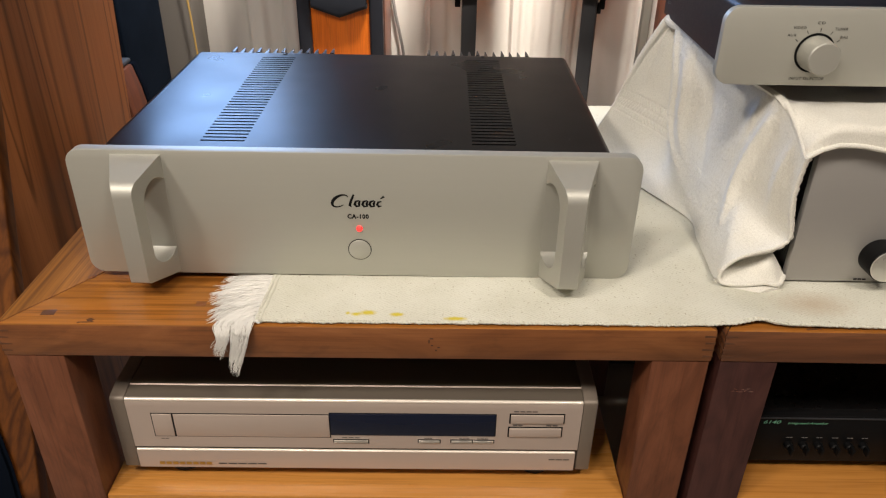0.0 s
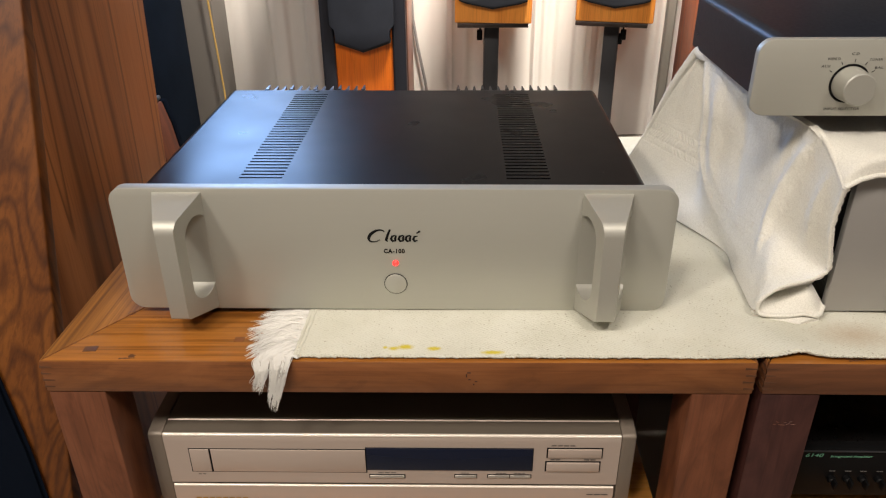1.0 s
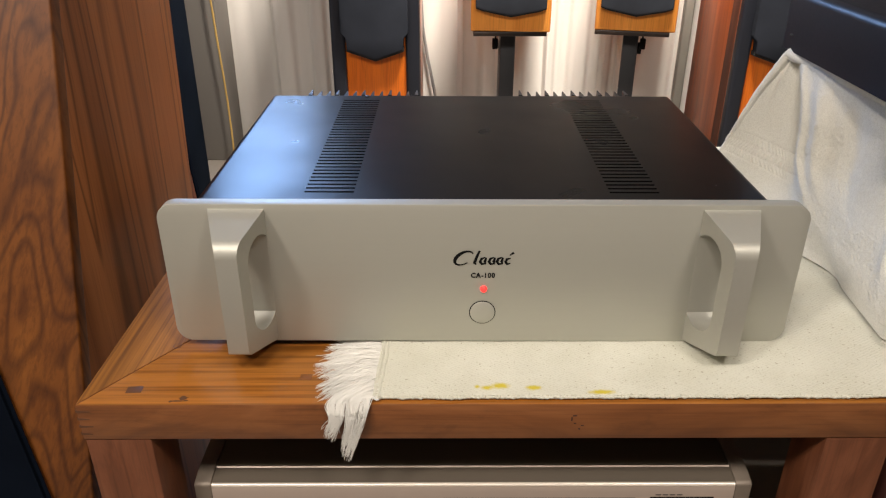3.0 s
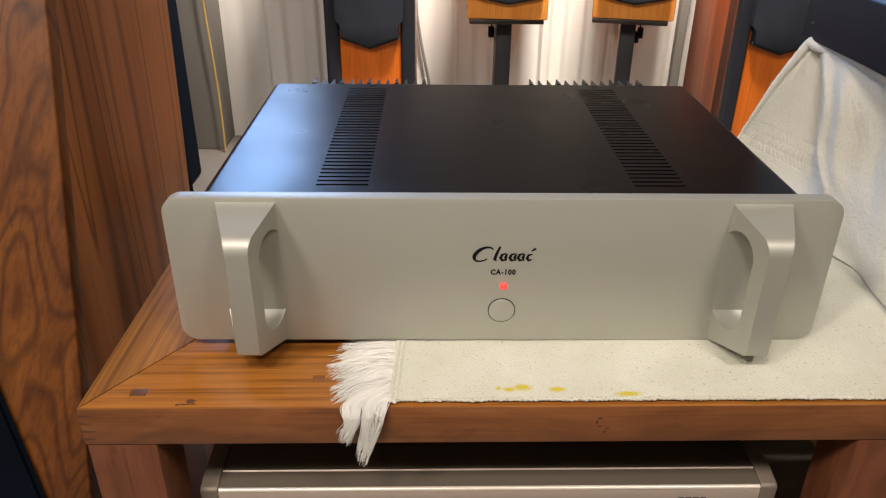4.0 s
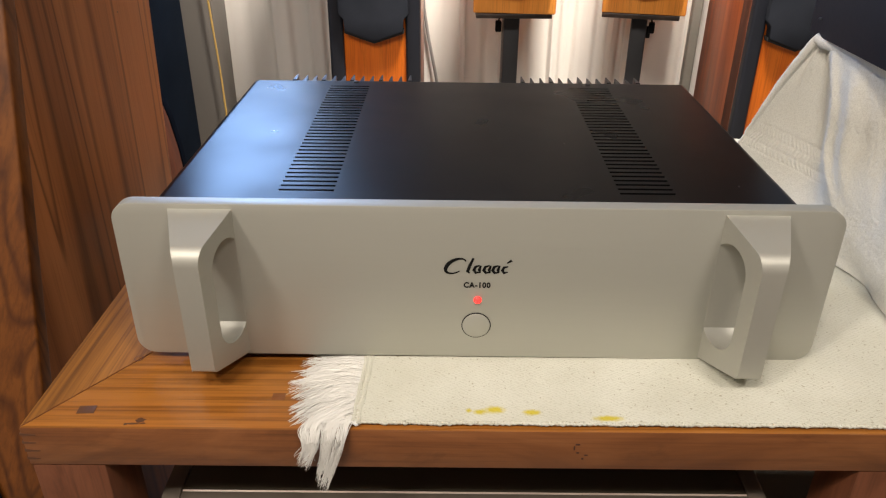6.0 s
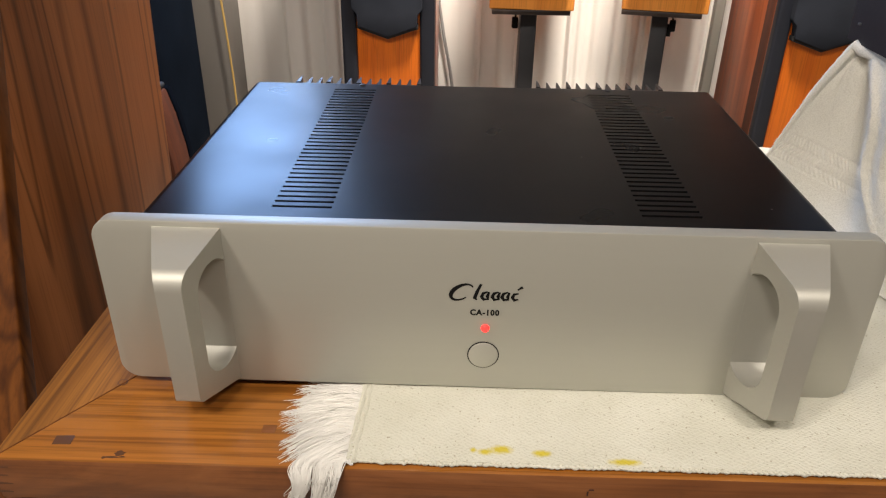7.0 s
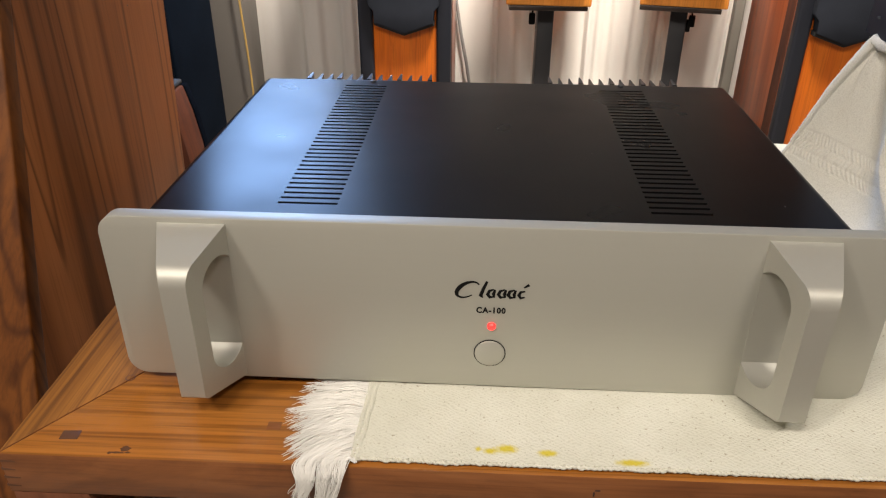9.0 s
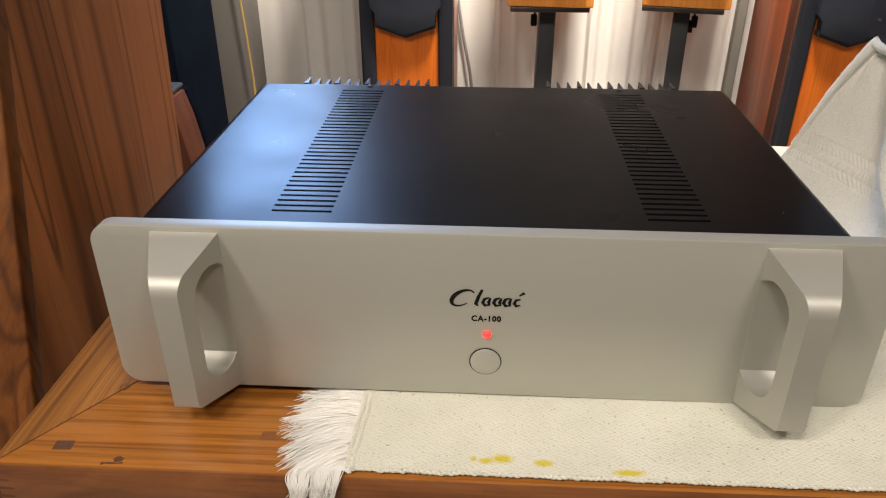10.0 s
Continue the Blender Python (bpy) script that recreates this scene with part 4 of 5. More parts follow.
def power_amplifier():
    t = thing("power_amplifier", (0, 0.15, TOP), "silver fronted power amplifier with black slotted cover", "amplifier")
    front = part("front_plate", plate(-0.2413, 0.2413, 0.5092, 0.6280, 0.003, 0.0142, 0.013), M["silver"], t, "brushed silver aluminium front plate")
    part("cover", amp_cover(), M["cover"], t, "black satin steel cover with ventilation slots", 30)
    bm = boxed(-0.2165, 0.2165, 0.0146, 0.309, 0.514, 0.520)
    box(bm, -0.2160, 0.2160, 0.306, 0.311, 0.5205, 0.6205)
    part("chassis", bm, M["inside"], t)
    for x in (-0.118, 0.118):
        bm = boxed(x - 0.05, x + 0.05, 0.03, 0.29, 0.521, 0.590, 0.004)
        part("heat_tray", bm, M["inside"], t)
    specks = bmesh.new()
    for sx, sy, sr in ((0.185, 0.050, 0.0004), (0.073, 0.133, 0.0003), (-0.21, 0.131, 0.0003)):
        bmesh.ops.create_icosphere(specks, subdivisions=1, radius=sr, matrix=Matrix.Translation((sx, sy, 0.6246)))
    tagged(part("dust", specks, M["wire"], t, "tiny pale dust specks"), kind="stuff")
    for s in (-1, 1):
        part("handle", handle(s), M["silver_v"], front, "machined silver handle", 25)
    part("power_button", turned([(0.0028, 0.0098), (0.0020, 0.0096), (0.0016, 0.0090), (0.0014, 0.001)], (0.001, 0.0, 0.5365), "y", 48), M["silver"], front)
    ring = turned([(0.0026, 0.0103), (0.0030, 0.0103), (0.0030, 0.0099), (0.0026, 0.0099)], (0.001, 0.0, 0.5365), "y", 48)
    part("button_gap", ring, M["ink"], front)
    part("power_light", turned([(0.0032, 0.0028), (0.0018, 0.0026), (0.0009, 0.0018), (0.0006, 0.0006)], (0.0015, 0.0, 0.5575), "y", 20), M["led"], front, "small glowing red power light")
    part("model_number", lettering("CA-100", -0.0085, 0.0100, 0.5695, 0.0027, 0.0046, 0, 1.15, 0.042), M["ink"], front)
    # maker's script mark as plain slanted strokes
    bm = bmesh.new()

    def stroke(pts, widths):
        a, b = [], []
        for i, (x, z) in enumerate(pts):
            p, q = pts[max(i - 1, 0)], pts[min(i + 1, len(pts) - 1)]
            d = Vector((q[0] - p[0], q[1] - p[1])).normalized()
            w = widths[min(i, len(widths) - 1)] * 0.78
            a.append(bm.verts.new((x - d.y * w, 0.0027, z + d.x * w)))
            b.append(bm.verts.new((x + d.y * w, 0.0027, z - d.x * w)))
        for i in range(len(pts) - 1):
            bm.faces.new((a[i], a[i + 1], b[i + 1], b[i]))
    arc = [(-0.0140 + 0.0062 * math.cos(radians(a)) + 0.0032 * math.sin(radians(a)), 0.5842 + 0.0058 * math.sin(radians(a))) for a in range(40, 340, 20)]
    stroke(arc, [0.0006, 0.0007, 0.0008, 0.001, 0.0013, 0.0016, 0.0018, 0.0018, 0.0017, 0.0014, 0.0011, 0.0009, 0.0007, 0.0006, 0.0005])
    stroke([(-0.0022, 0.5905), (-0.0045, 0.5850), (-0.0060, 0.5800), (-0.0045, 0.5788)], [0.0010, 0.0014, 0.0015, 0.0007])
    for x in (-0.0005, 0.0062, 0.0122):
        stroke([(x + 0.0026, 0.5850), (x - 0.0002, 0.5838), (x - 0.0012, 0.5812), (x + 0.0002, 0.5792), (x + 0.0028, 0.5796)], [0.0006, 0.0013, 0.0015, 0.0013, 0.0006])
        stroke([(x + 0.0034, 0.5848), (x + 0.0024, 0.5815), (x + 0.0030, 0.5790)], [0.0008, 0.0014, 0.0006])
    stroke([(0.0214, 0.5842), (0.0186, 0.5836), (0.0176, 0.5812), (0.0188, 0.5792), (0.0214, 0.5800)], [0.0006, 0.0012, 0.0015, 0.0013, 0.0005])
    stroke([(0.0205, 0.5868), (0.0236, 0.5890)], [0.0006, 0.0013])
    part("script_mark", bm, M["ink"], front, "black slanted script mark")
    for x0 in (-0.179, 0.053):
        hs = part("heat_sink", boxed(x0, x0 + 0.121, 0.3130, 0.3165, 0.520, 0.6225, 0.0005), M["fin"], t, "black finned heat sink")
        for i in range(13):
            x = x0 + 0.002 + i * 0.00975
            w = 0.0022
            fin = prism([(x - w, 0.3166), (x + w, 0.3166), (x + 0.0006, 0.336), (x - 0.0006, 0.336)], "z", 0.520, 0.6222 + 0.0012 * (i % 3 == 0))
            part("fin", fin, M["fin"], hs)
        screw = turned([(0, 0.0028), (0.0012, 0.0026), (0.0016, 0.001)], (x0 + 0.066, 0.304, 0.6246), "z", 12)
        part("screw", screw, M["stand"], t)
    for x in (-0.19, 0.19):
        for y in (0.045, 0.27):
            z = TOP + (0.0034 if x > -0.05 else 0.0)
            part("foot", turned([(0, 0.011), (0.5139 - z, 0.013)], (x, y, z), "z", 20), M["rubber"], t)
    return t


power_amplifier()


# ---- compact disc player on the lower shelf ----
def disc_player():
    t = thing("disc_player", (-0.006, 0.1, 0.304), "champagne coloured disc player on the lower shelf", "disc player")
    X0, X1, F = -0.217, 0.2065, -0.046
    prof = [(F + 0.004, 0.3455), (F, 0.3465), (F, 0.3965), (F + 0.0002, 0.4030), (F + 0.0009, 0.4047), (F + 0.0022, 0.4056), (-0.0285, 0.4078), (-0.0275, 0.4088), (0.24, 0.4088), (0.24, 0.3455)]
    body = part("body", prism(prof, "x", X0, X1), M["champagne"], t, "", 25)
    body.data.materials.append(M["champ_shaded"])
    body.data.materials.append(M["champ_slope_shaded"])
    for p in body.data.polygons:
        # upward faces take the champagne darkened for the shade under the bench
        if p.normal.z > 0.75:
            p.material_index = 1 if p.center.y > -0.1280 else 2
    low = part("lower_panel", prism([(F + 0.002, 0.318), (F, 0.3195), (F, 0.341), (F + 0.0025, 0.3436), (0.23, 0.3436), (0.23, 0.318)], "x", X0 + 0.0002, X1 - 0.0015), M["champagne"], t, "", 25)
    low.data.materials.append(M["champ_shaded"])
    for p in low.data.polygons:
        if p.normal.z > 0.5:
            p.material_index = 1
    # pale strips stand in for the glint on both front edges
    part("lip", tube(bmesh.new(), [(X0 + 0.0005, F + 0.0014, 0.4046), (X1 - 0.0005, F + 0.0014, 0.4046)], 0.0018, 12), M["lip"], t, "rounded upper edge with its highlight in the colour")
    part("lip", tube(bmesh.new(), [(X0 + 0.0007, F + 0.0012, 0.3418), (X1 - 0.002, F + 0.0012, 0.3418)], 0.0014, 12), M["lip"], t, "rounded edge with its highlight in the colour")
    part("groove", boxed(X0 + 0.001, X1 - 0.002, F + 0.005, 0.22, 0.3434, 0.3458), M["ink"], t)
    part("top_cover", boxed(X0 + 0.001, X1 - 0.001, -0.0265, 0.239, 0.4089, 0.4096, 0.0003), M["champ_shaded"], t, "champagne top cover with the bench's shade in its colour")
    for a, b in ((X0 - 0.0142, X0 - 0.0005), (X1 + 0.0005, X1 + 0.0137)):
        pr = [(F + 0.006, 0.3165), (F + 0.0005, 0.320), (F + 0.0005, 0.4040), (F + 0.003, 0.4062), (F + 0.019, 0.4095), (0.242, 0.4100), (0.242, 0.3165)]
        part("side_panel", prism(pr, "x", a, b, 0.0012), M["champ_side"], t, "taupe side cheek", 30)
    y = F

    def inset(name, x0, x1, z0, z1, mat, lab="", lip=0.0010, proud=0.0008, frame_mat="ink"):
        f = part(name + "_gap", boxed(x0 - lip, x1 + lip, y - 0.0002, y + 0.002, z0 - lip, z1 + lip), M[frame_mat], t)
        return part(name, boxed(x0, x1, y - 0.0002 - proud, y + 0.001, z0, z1, 0.0003), mat, t, lab)
    inset("power_button", -0.1945, -0.1763, 0.3610, 0.3880, M["champagne"])
    inset("disc_tray", -0.1745, -0.0295, 0.3610, 0.3880, M["champagne"])
    inset("display", -0.0285, 0.1265, 0.3640, 0.3905, M["window"], "dark blue glossy display window", 0.0007)
    inset("button", -0.0260, 0.0065, 0.3542, 0.3572, M["edge_metal"], lip=0.0009, proud=0.0013)
    inset("button", 0.0545, 0.0745, 0.3548, 0.3578, M["edge_metal"], lip=0.0009, proud=0.0013)
    inset("button", 0.0855, 0.1055, 0.3552, 0.3580, M["edge_metal"], lip=0.0009, proud=0.0013)
    inset("button", 0.1062, 0.1255, 0.3552, 0.3580, M["edge_metal"], lip=0.0009, proud=0.0013)
    inset("skip_button", 0.1405, 0.1895, 0.3812, 0.3908, M["champagne"], lip=0.0014, proud=0.0018)
    inset("skip_button", 0.1398, 0.1885, 0.3645, 0.3745, M["champagne"], lip=0.0014, proud=0.0018)
    part("maker_mark", bars(-0.197, -0.145, 0.3235, 0.3272, y - 0.0006, 8, 0.22), M["gold"], t, "gold maker's mark")
    part("small_print", bars(-0.140, -0.092, 0.3245, 0.3258, y - 0.0005, 5, 0.15), M["grey_ink"], t)
    part("small_print", bars(0.180, 0.201, 0.3335, 0.3346, y - 0.0005, 3, 0.15), M["grey_ink"], t)
    part("small_print", bars(0.143, 0.166, 0.3942, 0.3954, y - 0.0005, 4, 0.2), M["grey_ink"], t)
    part("small_print", bars(0.143, 0.153, 0.3772, 0.3784, y - 0.0005, 2, 0.2), M["grey_ink"], t)
    part("small_print", bars(0.174, 0.186, 0.3772, 0.3784, y - 0.0005, 2, 0.2), M["grey_ink"], t)
    part("small_print", bars(-0.190, -0.182, 0.3570, 0.3578, y - 0.0005, 2, 0.2), M["grey_ink"], t)
    for a, b in ((-0.018, 0.0), (0.060, 0.068), (0.093, 0.103), (0.110, 0.121)):
        part("small_print", bars(a, b, 0.3600, 0.3608, y - 0.0005, 3, 0.2), M["grey_ink"], t)
    for x in (-0.18, 0.17):
        for yy in (-0.02, 0.2):
            part("foot", turned([(0, 0.016), (0.0139, 0.018)], (x, yy, 0.304), "z", 20), M["rubber"], t)
    return t


settle(disc_player())


# ---- black integrated amplifier on the lower shelf of the second bench ----
def black_amplifier():
    t = thing("black_integrated_amplifier", (0.585, 0.1, 0.304), "black integrated amplifier with small paddle knobs on the shelf", "amplifier")
    x0, x1, F = 0.3655, 0.7950, -0.028
    part("front_panel", boxed(x0, x1, F, F + 0.012, 0.3175, 0.3765, 0.001), M["black_plastic"], t)
    part("case", boxed(x0 + 0.004, x1 - 0.004, F + 0.0125, 0.27, 0.3160, 0.3740, 0.002), M["black_metal"], t)
    part("ridge", boxed(x0 + 0.001, x1 - 0.001, F - 0.0015, F - 0.0001, 0.3738, 0.3752, 0.0003), M["stand"], t)
    part("model_number", lettering("6140", 0.3870, 0.4035, 0.3690, F - 0.0004, 0.0042, 0.2), M["green_ink"], t)
    part("title", lettering("Integrated Amplifier", 0.4105, 0.4500, 0.3675, F - 0.0004, 0.0034, 0.2), M["green_ink"], t)
    for i, x in enumerate((0.4165, 0.4315, 0.4460, 0.4615, 0.4760, 0.4905)):
        k = part("paddle_knob", turned([(0, 0.0042), (-0.005, 0.0040), (-0.0062, 0.003)], (x, F - 0.0002, 0.3405), "y", 20), M["black_plastic"], t)
        part("grip", boxed(x - 0.0013, x + 0.0013, F - 0.013, F - 0.0060, 0.3360, 0.3450, 0.0007), M["black_plastic"], k)
        part("small_print", bars(x - 0.0032, x + 0.0032, 0.3490, 0.3498, F - 0.0004, 2, 0.15), M["wire"], t)
    part("volume_knob", turned([(0, 0.016), (-0.016, 0.015), (-0.017, 0.013)], (0.53, F - 0.0002, 0.3480), "y", 32), M["black_plastic"], t)
    for x in (0.40, 0.76):
        for y in (0.0, 0.24):
            part("foot", turned([(0, 0.014), (0.0119, 0.015)], (x, y, 0.304), "z", 20), M["rubber"], t)
    return t


black_amplifier()


# ---- silver unit under the towel, and the preamplifier on it ----
def silver_unit():
    z0 = TOP + 0.0045
    t = thing("silver_hifi_unit", (0.595, 0.15, z0), "silver fronted unit with black case under a white towel", "amplifier")
    part("front_plate", boxed(0.3825, 0.811, 0.0, 0.008, z0 + 0.002, 0.6530, 0.0008), M["silver_grey"], t, "plain silver front plate")
    part("case", boxed(0.386, 0.805, 0.0085, 0.30, z0 + 0.004, 0.6560, 0.002), M["black_metal"], t, "black steel case")
    k = part("knob", turned([(-0.0002, 0.0165), (-0.019, 0.0160), (-0.0195, 0.0155)], (0.4585, 0.0, 0.5400), "y", 40), M["black_plastic"], t)
    part("knob_face", turned([(-0.0196, 0.0152), (-0.0206, 0.0148), (-0.0206, 0.001)], (0.4585, 0.0, 0.5400), "y", 40), M["edge_metal"], k, "polished metal knob face")
    part("knob_line", boxed(0.4580, 0.4590, -0.0211, -0.0207, 0.5435, 0.5540), M["ink"], k)
    part("small_print", bars(0.4440, 0.4560, 0.5145, 0.5160, -0.0004, 3, 0.15), M["ink"], t)
    for x in (0.41, 0.78):
        for y in (0.03, 0.27):
            part("foot", turned([(0, 0.012), (0.0038, 0.013)], (x, y, z0), "z", 20), M["rubber"], t)
    return t


silver_unit()


def preamplifier():
    z0, z1 = 0.681, 0.7440
    t = thing("preamplifier", (0.54, 0.15, 0.668), "silver fronted preamplifier standing on a white towel", "preamplifier")
    fr = part("front_plate", plate(0.2965, 0.7791, z0, z1, 0.036, 0.044, 0.0125), M["silver"], t, "silver front plate with rounded corners")
    prof = [(0.316, 0.6845)]
    r = 0.009
    for k in range(7):
        a = radians(180 - 90 * k / 6)
        prof.append((0.316 + r + r * math.cos(a), 0.7425 - r + r * math.sin(a)))
    prof += [(1.076 - x, z) for x, z in reversed(prof)]
    part("case", prism(prof, "y", 0.0445, 0.279), M["window_tinted_steel"], t, "black steel case with rounded edges, window blue in its colour", 20)
    part("case_screw", turned([(-0.001, 0.0022), (0.0006, 0.0018)], (0.3158, 0.262, 0.700), "z", 10), M["stand"], t)
    kx, kz = 0.3735, 0.7085
    part("knob_ring", turned([(0.0356, 0.0160), (0.0352, 0.0160), (0.0352, 0.002)], (kx, 0, kz), "y", 40), M["ink"], fr)
    bm = turned([(0.0350, 0.0142), (0.0165, 0.0130), (0.0155, 0.0122), (0.0151, 0.001)], (kx, 0, kz), "y", 48)
    for v in bm.verts:
        if v.co.x - kx > 0.0112:
            v.co.x = kx + 0.0112
    part("selector_knob", bm, M["silver_v"], fr, "round silver selector knob", 30)
    y = 0.0356
    for word, x, z, w in (("AUX", 0.3520, 0.7225, 0.0072), ("VIDEO", 0.3570, 0.7285, 0.0105), ("CD", 0.3733, 0.7325, 0.0062), ("TUNER", 0.3905, 0.7280, 0.0105), ("BAL", 0.3945, 0.7215, 0.0066)):
        part("dial_word", lettering(word, x - w / 2, x + w / 2, z, y, 0.0021, 0, 1.2), M["grey_ink"], fr)
    part("dial_word", lettering("INPUT SELECTOR", 0.3580, 0.3870, 0.6872, y, 0.0023, 0, 1.1), M["grey_ink"], fr)
    bm = bmesh.new()
    for a in (148, 118, 88, 60, 32):
        c, s = math.cos(radians(a)), math.sin(radians(a))
        p, q = (kx + 0.0185 * c, kz + 0.0172 * s), (kx + 0.0212 * c, kz + 0.0200 * s)
        n = (-s * 0.0003, c * 0.0003)
        bm.faces.new([bm.verts.new((u[0] + e * n[0], y, u[1] + e * n[1])) for u, e in ((p, 1), (q, 1), (q, -1), (p, -1))])
    part("dial_tick", bm, M["grey_ink"], fr)
    for x in (0.43, 0.74):
        for yy in (0.13, 0.25):
            part("foot", turned([(0, 0.011), (0.0163, 0.012)], (x, yy, 0.668), "z", 20), M["rubber"], t)
    return t


preamplifier()


# ---- towel ----
def lerp(a, b, s):
    return a + (b - a) * s


def sheet(bm, rows_of, nu, nv):
    grid = []
    for j in range(nv + 1):
        v = j / nv
        grid.append([bm.verts.new(rows_of(i / nu, v)) for i in range(nu + 1)])
    fs = []
    for a, b in zip(grid, grid[1:]):
        for i in range(nu):
            fs.append(bm.faces.new((a[i], a[i + 1], b[i + 1], b[i])))
    return fs


def towel():
    t = thing("towel", (0.45, 0.12, 0.66), "white terry towel draped over the silver unit", "towel")
    rim = [(0.321, 0.256, 0.686), (0.3222, 0.2555, 0.6865), (0.3235, 0.2545, 0.6862), (0.3215, 0.243, 0.686), (0.331, 0.165, 0.680), (0.345, 0.095, 0.673), (0.360, 0.035, 0.667), (0.3675, -0.0100, 0.636)]
    levels = [
        rim,
        [(0.299, 0.268, 0.642), (0.314, 0.258, 0.640), (0.327, 0.242, 0.637), (0.317, 0.205, 0.641), (0.330, 0.155, 0.637), (0.343, 0.095, 0.633), (0.354, 0.040, 0.627), (0.366, -0.008, 0.612)],
        [(0.281, 0.281, 0.592), (0.303, 0.262, 0.587), (0.326, 0.230, 0.581), (0.316, 0.190, 0.592), (0.328, 0.145, 0.588), (0.338, 0.090, 0.586), (0.349, 0.038, 0.582), (0.367, -0.006, 0.589)],
        [(0.264, 0.287, 0.553), (0.289, 0.252, 0.546), (0.318, 0.203, 0.539), (0.319, 0.150, 0.549), (0.327, 0.110, 0.548), (0.331, 0.066, 0.547), (0.338, 0.020, 0.548), (0.366, -0.006, 0.556)],
        [(0.246, 0.292, 0.514), (0.270, 0.242, 0.513), (0.299, 0.185, 0.513), (0.328, 0.117, 0.513), (0.325, 0.075, 0.513), (0.321, 0.030, 0.514), (0.319, 0.002, 0.514), (0.3195, -0.009, 0.520)],
    ]

    edge = [(0.3675, -0.0100, 0.636), (0.3680, -0.005, 0.612), (0.3690, -0.004, 0.589), (0.3730, -0.004, 0.570), (0.3735, -0.005, 0.557),
            (0.3600, -0.007, 0.549), (0.3350, -0.010, 0.543), (0.3210, -0.010, 0.531), (0.3195, -0.009, 0.520)]

    def hung(u, v):
        return along([along(row, u) for row in levels], v)

    def drape(u, v):
        p = hung(u, v)
        k = min(1, max(0, (u - 0.80) / 0.20))
        p += (along(edge, v) - hung(1, v)) * (k * k * (3 - 2 * k))
        env = min(1, v * 6) * min(1, (1 - v) * 5) * min(1, u * 8) * min(1, (1 - u) * 9)
        f = 0.0
        for c0, c1, w, a, v0, v1 in ((0.435, 0.425, 0.020, 0.0060, -0.1, 0.75), (0.512, 0.482, 0.024, 0.0055, -0.1, 0.65), (0.855, 0.745, 0.017, 0.0075, -0.05, 0.80),
                                     (0.935, 0.890, 0.014, 0.0055, -0.1, 0.55), (0.800, 0.700, 0.013, 0.0030, -0.1, 0.40), (0.600, 0.640, 0.030, -0.0040, 0.0, 0.7), (0.11, 0.16, 0.025, 0.0030, 0.0, 0.42)):
            c = c0 + (c1 - c0) * v
            s = min(1, max(0, (v - v0) / 0.2)) * min(1, max(0, (v1 - v) / 0.25))
            f += a * s * math.exp(-((u - c) / w) ** 2)
        f += 0.0035 * noise.noise((u * 9, v * 4, 2.0)) + 0.0006 * noise.noise((u * 22, v * 10, 6.0))
        band = pile = 0.0
        if 0.47 < v < 0.615:
            q = (v - 0.47) / 0.145 * 3
            lane = int(q) % 2
            ribs = abs(((u * 75 + (1 if lane else -1) * (q % 1.0)) % 1.0) * 2 - 1)
            soft = 1.0 if u < 0.36 else max(0.25, 1 - (u - 0.36) * 9)
            band = -0.0009 * soft + 0.0012 * soft * ribs - (0.0006 * soft if min(q % 1.0, 1 - q % 1.0) < 0.13 else 0)
        else:
            q = p * 340
            pile = (0.00048 * noise.noise(q) + 0.00042 * noise.noise(q * 2.1)) * (0.35 if u < 0.36 else 1)
            if v > 0.93:
                pile *= 0.3
        return p + Vector((-0.86, -0.38, 0.22)) * (f * env + band + pile * min(1, v * 12 + 0.2))

    bm = bmesh.new()

    def outward(faces, hint):
        """Turns a sheet so that its thickness lies behind the side that is seen."""
        for f in faces:
            f.normal_update()
        if sum(f.normal.dot(hint) * f.calc_area() for f in faces) < 0:
            bmesh.ops.reverse_faces(bm, faces=faces)
    outward(sheet(bm, drape, 420, 170), Vector((-0.8, -0.3, 0.4)))

    rim_u = [0.43 + 0.57 * k / 60 for k in range(61)]
    rim_y = [-along(rim, k).y for k in rim_u]

    # top over the unit, with a lip hanging at the front
    def top(u, v):
        reach = lerp(0.243, -0.004, v / 0.7) if v < 0.7 else lerp(-0.004, -0.010, (v - 0.7) / 0.3)
        side = along(rim, float(np.interp(-reach, rim_y, rim_u)))
        x = lerp(side.x, 0.830, u)
        w = v
        if w < 0.7:
            y, z = lerp(0.243, -0.004, w / 0.7), 0.6625
        else:
            s = (w - 0.7) / 0.3
            hang = 0.0160 + 0.0105 * math.exp(-((x - 0.3675) / 0.010) ** 2) + 0.007 * (1 - math.exp(-((max(x, 0.403) - 0.403) / 0.035) ** 2))
            a = min(1, s * 2.2) * math.pi / 2
            y = -0.004 - 0.006 * math.sin(a)
            z = 0.6625 - 0.006 * (1 - math.cos(a)) - max(0, s - 0.45) / 0.55 * (hang - 0.006)
        z += 0.0012 * noise.noise((x * 30, y * 30, 7)) * (1 if w < 0.7 else 0.4)
        p = Vector((x, y - 0.0012 * math.sin(x * 75) * (w > 0.7), z))
        k = min(1, u * 20)
        return side.lerp(p, k * k * (3 - 2 * k))
    outward(sheet(bm, top, 120, 50), Vector((0, -0.5, 0.8)))

    # folded corner lying on the rug
    roll = [(0.3195, -0.009, 0.520), (0.3240, -0.0108, 0.5155), (0.3415, -0.0130, 0.5155), (0.3600, -0.0120, 0.5170), (0.3715, -0.0130, 0.5160), (0.3800, -0.0020, 0.5185)]
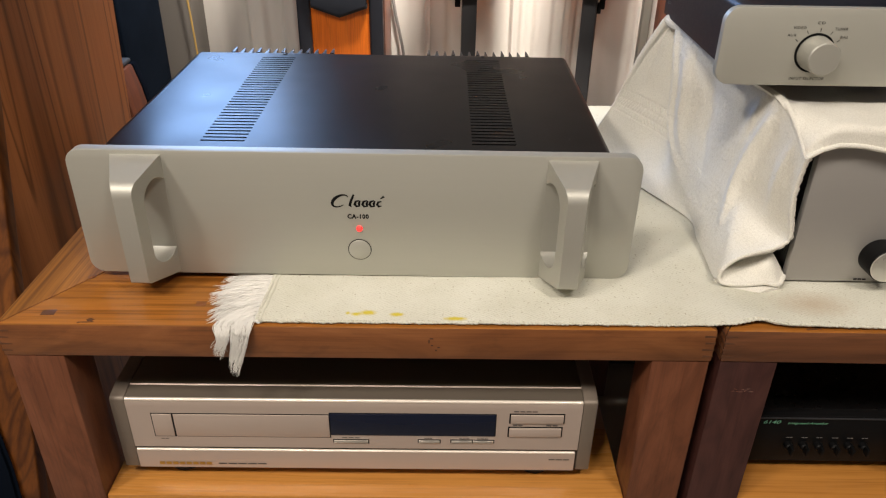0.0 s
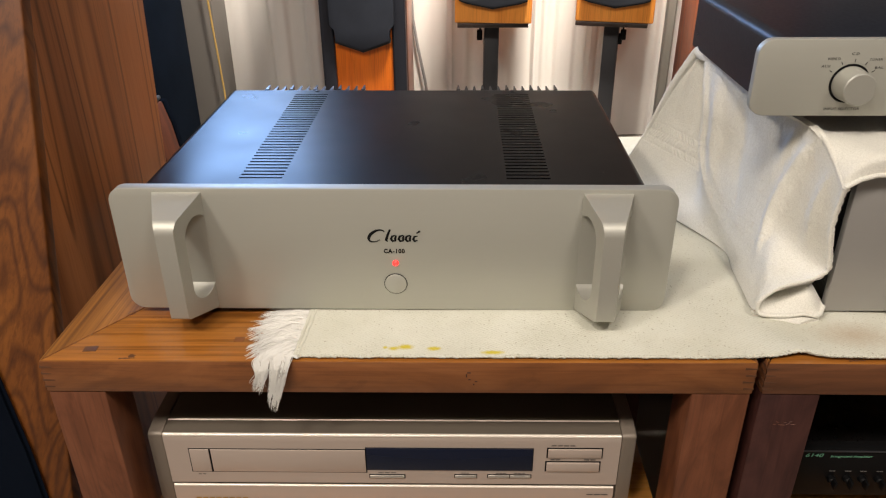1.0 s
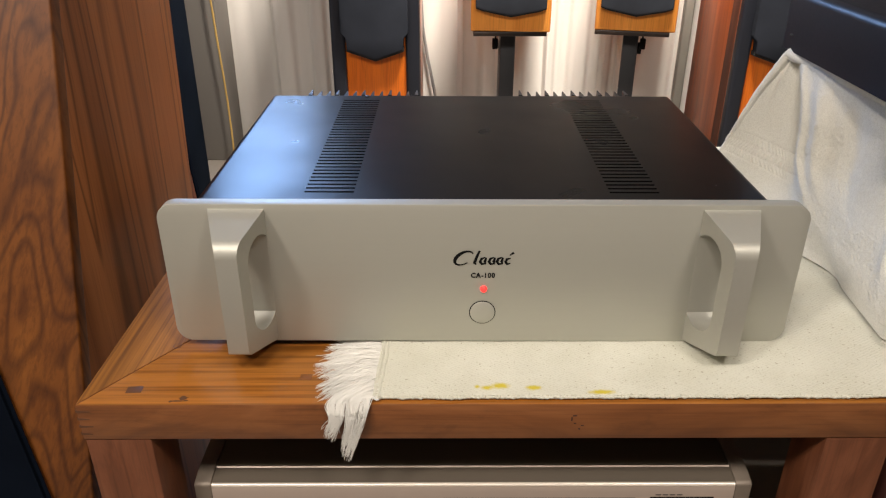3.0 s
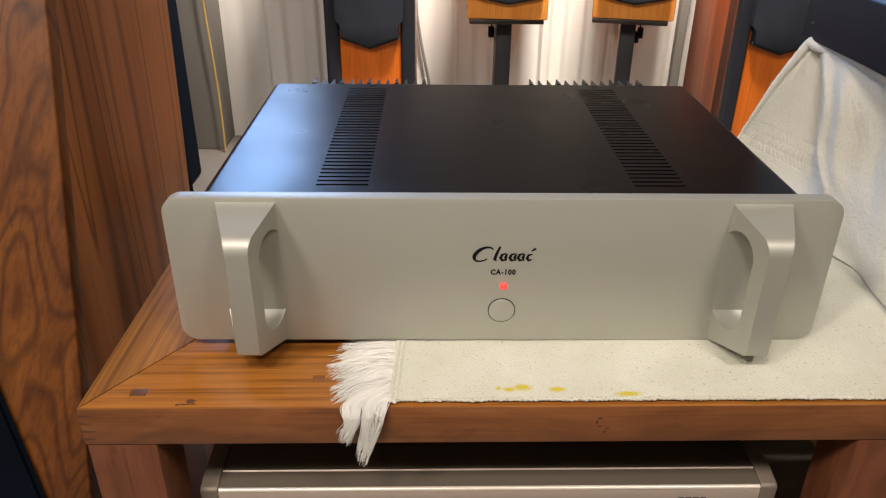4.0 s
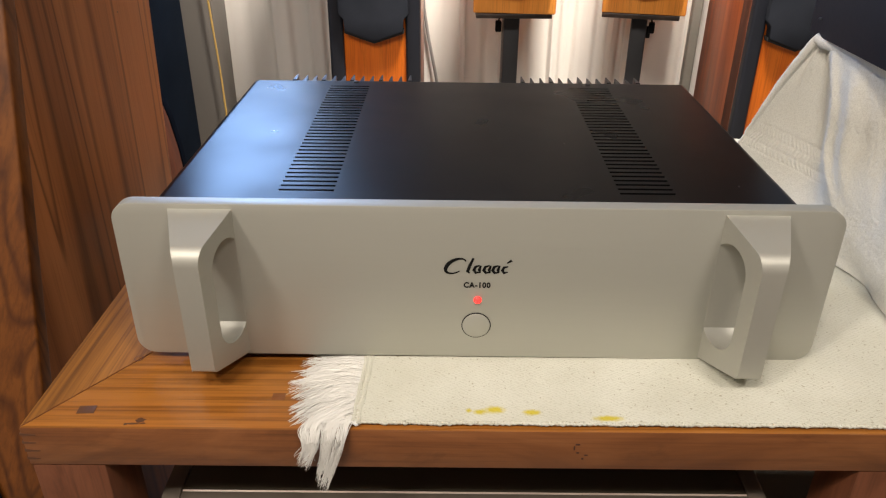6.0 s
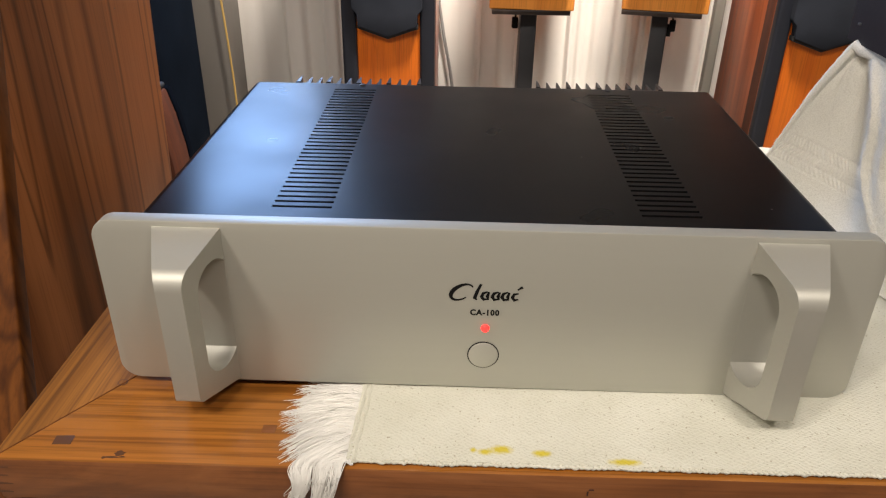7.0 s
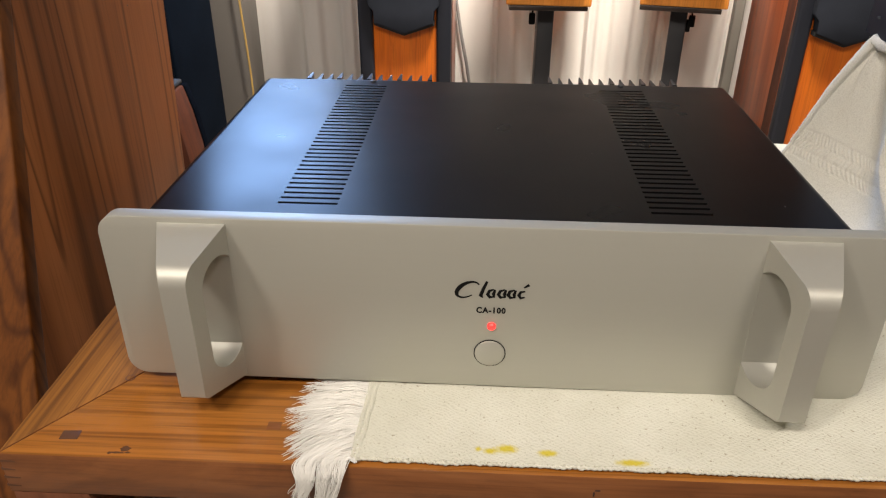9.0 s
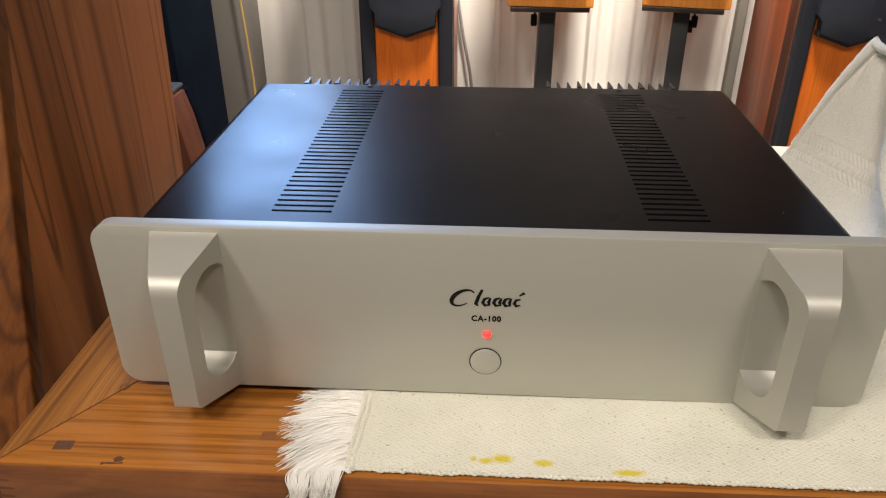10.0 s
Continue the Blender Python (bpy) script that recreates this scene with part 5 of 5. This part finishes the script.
    def corner(u, v):
        p = along(roll, u)
        q = along([(0.323, 0.012, 0.522), (0.341, 0.012, 0.527), (0.355, 0.012, 0.535), (0.3655, 0.010, 0.540), (0.374, 0.008, 0.531), (0.3805, 0.004, 0.520)], u)
        m = p.lerp(q, v)
        return m + Vector((0, -0.5, 0.5)) * 0.005 * math.sin(math.pi * v) * (0.6 + 0.6 * math.sin(11 * u + 1))
    outward(sheet(bm, corner, 40, 16), Vector((0, -0.6, 0.6)))

    def tongue(u, v):
        return along([(0.3185, 0.000, 0.5125), (0.330, -0.012, 0.5125), (0.342, -0.017, 0.5125), (0.353, -0.021, 0.5125)], u).lerp(
            along([(0.335, 0.008, 0.5125), (0.348, 0.002, 0.5125), (0.362, -0.003, 0.5125), (0.374, -0.012, 0.5125)], u), v) + Vector((0, 0, 0.0014 * math.sin(3 * v)))
    outward(sheet(bm, tongue, 24, 10), Vector((0, 0, 1)))
    bm.normal_update()
    bmesh.ops.solidify(bm, geom=list(bm.faces), thickness=0.0035)
    part("cloth", bm, M["towel"], t, "", 80)
    # rolled hems along the free edges
    bm = bmesh.new()
    tube(bm, [drape(0.0, k / 30) + Vector((0.0008, 0, 0)) for k in range(31)], 0.0017, 8)
    part("hem", bm, M["towel"], t, "", 80)
    bm = bmesh.new()
    tube(bm, [drape(1.0, k / 50) for k in range(51)] + [along(roll, k / 30) for k in range(1, 31)], 0.0021, 8)
    part("hem", bm, M["towel"], t, "", 80)
    bm = bmesh.new()
    tube(bm, [along(rim, k / 80) + Vector((0.0018, 0, -0.0026)) for k in range(26, 81)], 0.0032, 8)
    part("fold", bm, M["towel"], t, "", 80)
    bm = bmesh.new()
    tube(bm, [top(k / 60, 1.0) for k in range(61)], 0.0022, 8)
    part("hem", bm, M["towel"], t, "", 80)
    # thick rolled edge of the wing, up to the peak under the unit
    roll_path = [Vector((0.3260, 0.225, 0.6765)), Vector((0.3225, 0.238, 0.6800)), Vector((0.3180, 0.251, 0.6800))]
    roll_path += [drape(0.0, 0.05 + 0.02 * k) + Vector((-0.0022, 0.0015, 0.0022)) * (1 - k / 26) for k in range(26)]

    def roll_radius(k):
        return 0.0050 - 0.0032 * min(1, k / 24)
    bm = bmesh.new()
    tube(bm, roll_path, 0.0050, 10)
    for v in bm.verts:
        k = min(range(len(roll_path)), key=lambda i: (roll_path[i] - v.co).length)
        v.co = roll_path[k] + (v.co - roll_path[k]) * (roll_radius(k) / 0.0050) * (1 + 0.22 * noise.noise(v.co * 160))
    part("rolled_edge", bm, M["towel"], t, "thick fuzzy rolled towel edge", 80)
    # short loops of the pile
    rnd = random.Random(5)
    verts, faces = [], []

    def loop(p, d):
        side = d.cross(Vector((rnd.uniform(-1, 1), rnd.uniform(-1, 1), rnd.uniform(-1, 1)))).normalized()
        n = len(verts)
        turn = side.cross(d)
        r = 0.00026
        for c, q in ((1, 0), (-0.5, 0.87), (-0.5, -0.87)):
            verts.append(p + r * (c * side + q * turn))
        verts.append(p + d)
        faces.extend(((n, n + 1, n + 3), (n + 1, n + 2, n + 3), (n + 2, n, n + 3)))

    def scatter(surface, count, hint, skip):
        for _ in range(count):
            u, v = rnd.uniform(0.004, 0.995), rnd.uniform(0.01, 0.99)
            if skip(u, v):
                continue
            p = surface(u, v)
            n = (surface(u + 0.004, v) - p).cross(surface(u, v + 0.004) - p)
            if n.length < 1e-12:
                continue
            n.normalize()
            if n.dot(hint) < 0:
                n = -n
            d = n * rnd.uniform(0.0005, 0.0010) + Vector((rnd.gauss(0, 1), rnd.gauss(0, 1), rnd.gauss(0, 1) - 0.4)) * 0.0006
            loop(p - n * 0.0002, d)
    for _ in range(2600):
        k = rnd.uniform(0, len(roll_path) - 1.01)
        d = Vector((rnd.gauss(0, 1), rnd.gauss(0, 1), rnd.gauss(0, 1))).normalized()
        c = roll_path[int(k)].lerp(roll_path[int(k) + 1], k % 1)
        loop(c + d * roll_radius(k) * 0.9, d * rnd.uniform(0.0006, 0.0014) + Vector((rnd.gauss(0, 1), rnd.gauss(0, 1), rnd.gauss(0, 1))) * 0.0004)
    scatter(drape, 26000, Vector((-0.8, -0.3, 0.4)), lambda u, v: u < 0.36 or 0.46 < v < 0.63 or v > 0.93)
    scatter(top, 4500, Vector((0, -0.5, 0.8)), lambda u, v: u > 0.55 or v < 0.3)
    me = bpy.data.meshes.new("nap")
    me.from_pydata([v - Vector((0.45, 0.12, 0.66)) for v in verts], [], faces)
    finish(me, M["towel"], 80)
    pile = new("nap", me)
    pile.parent = t
    tagged(pile, "fuzzy raised cotton nap", kind="stuff")
    return t


towel()
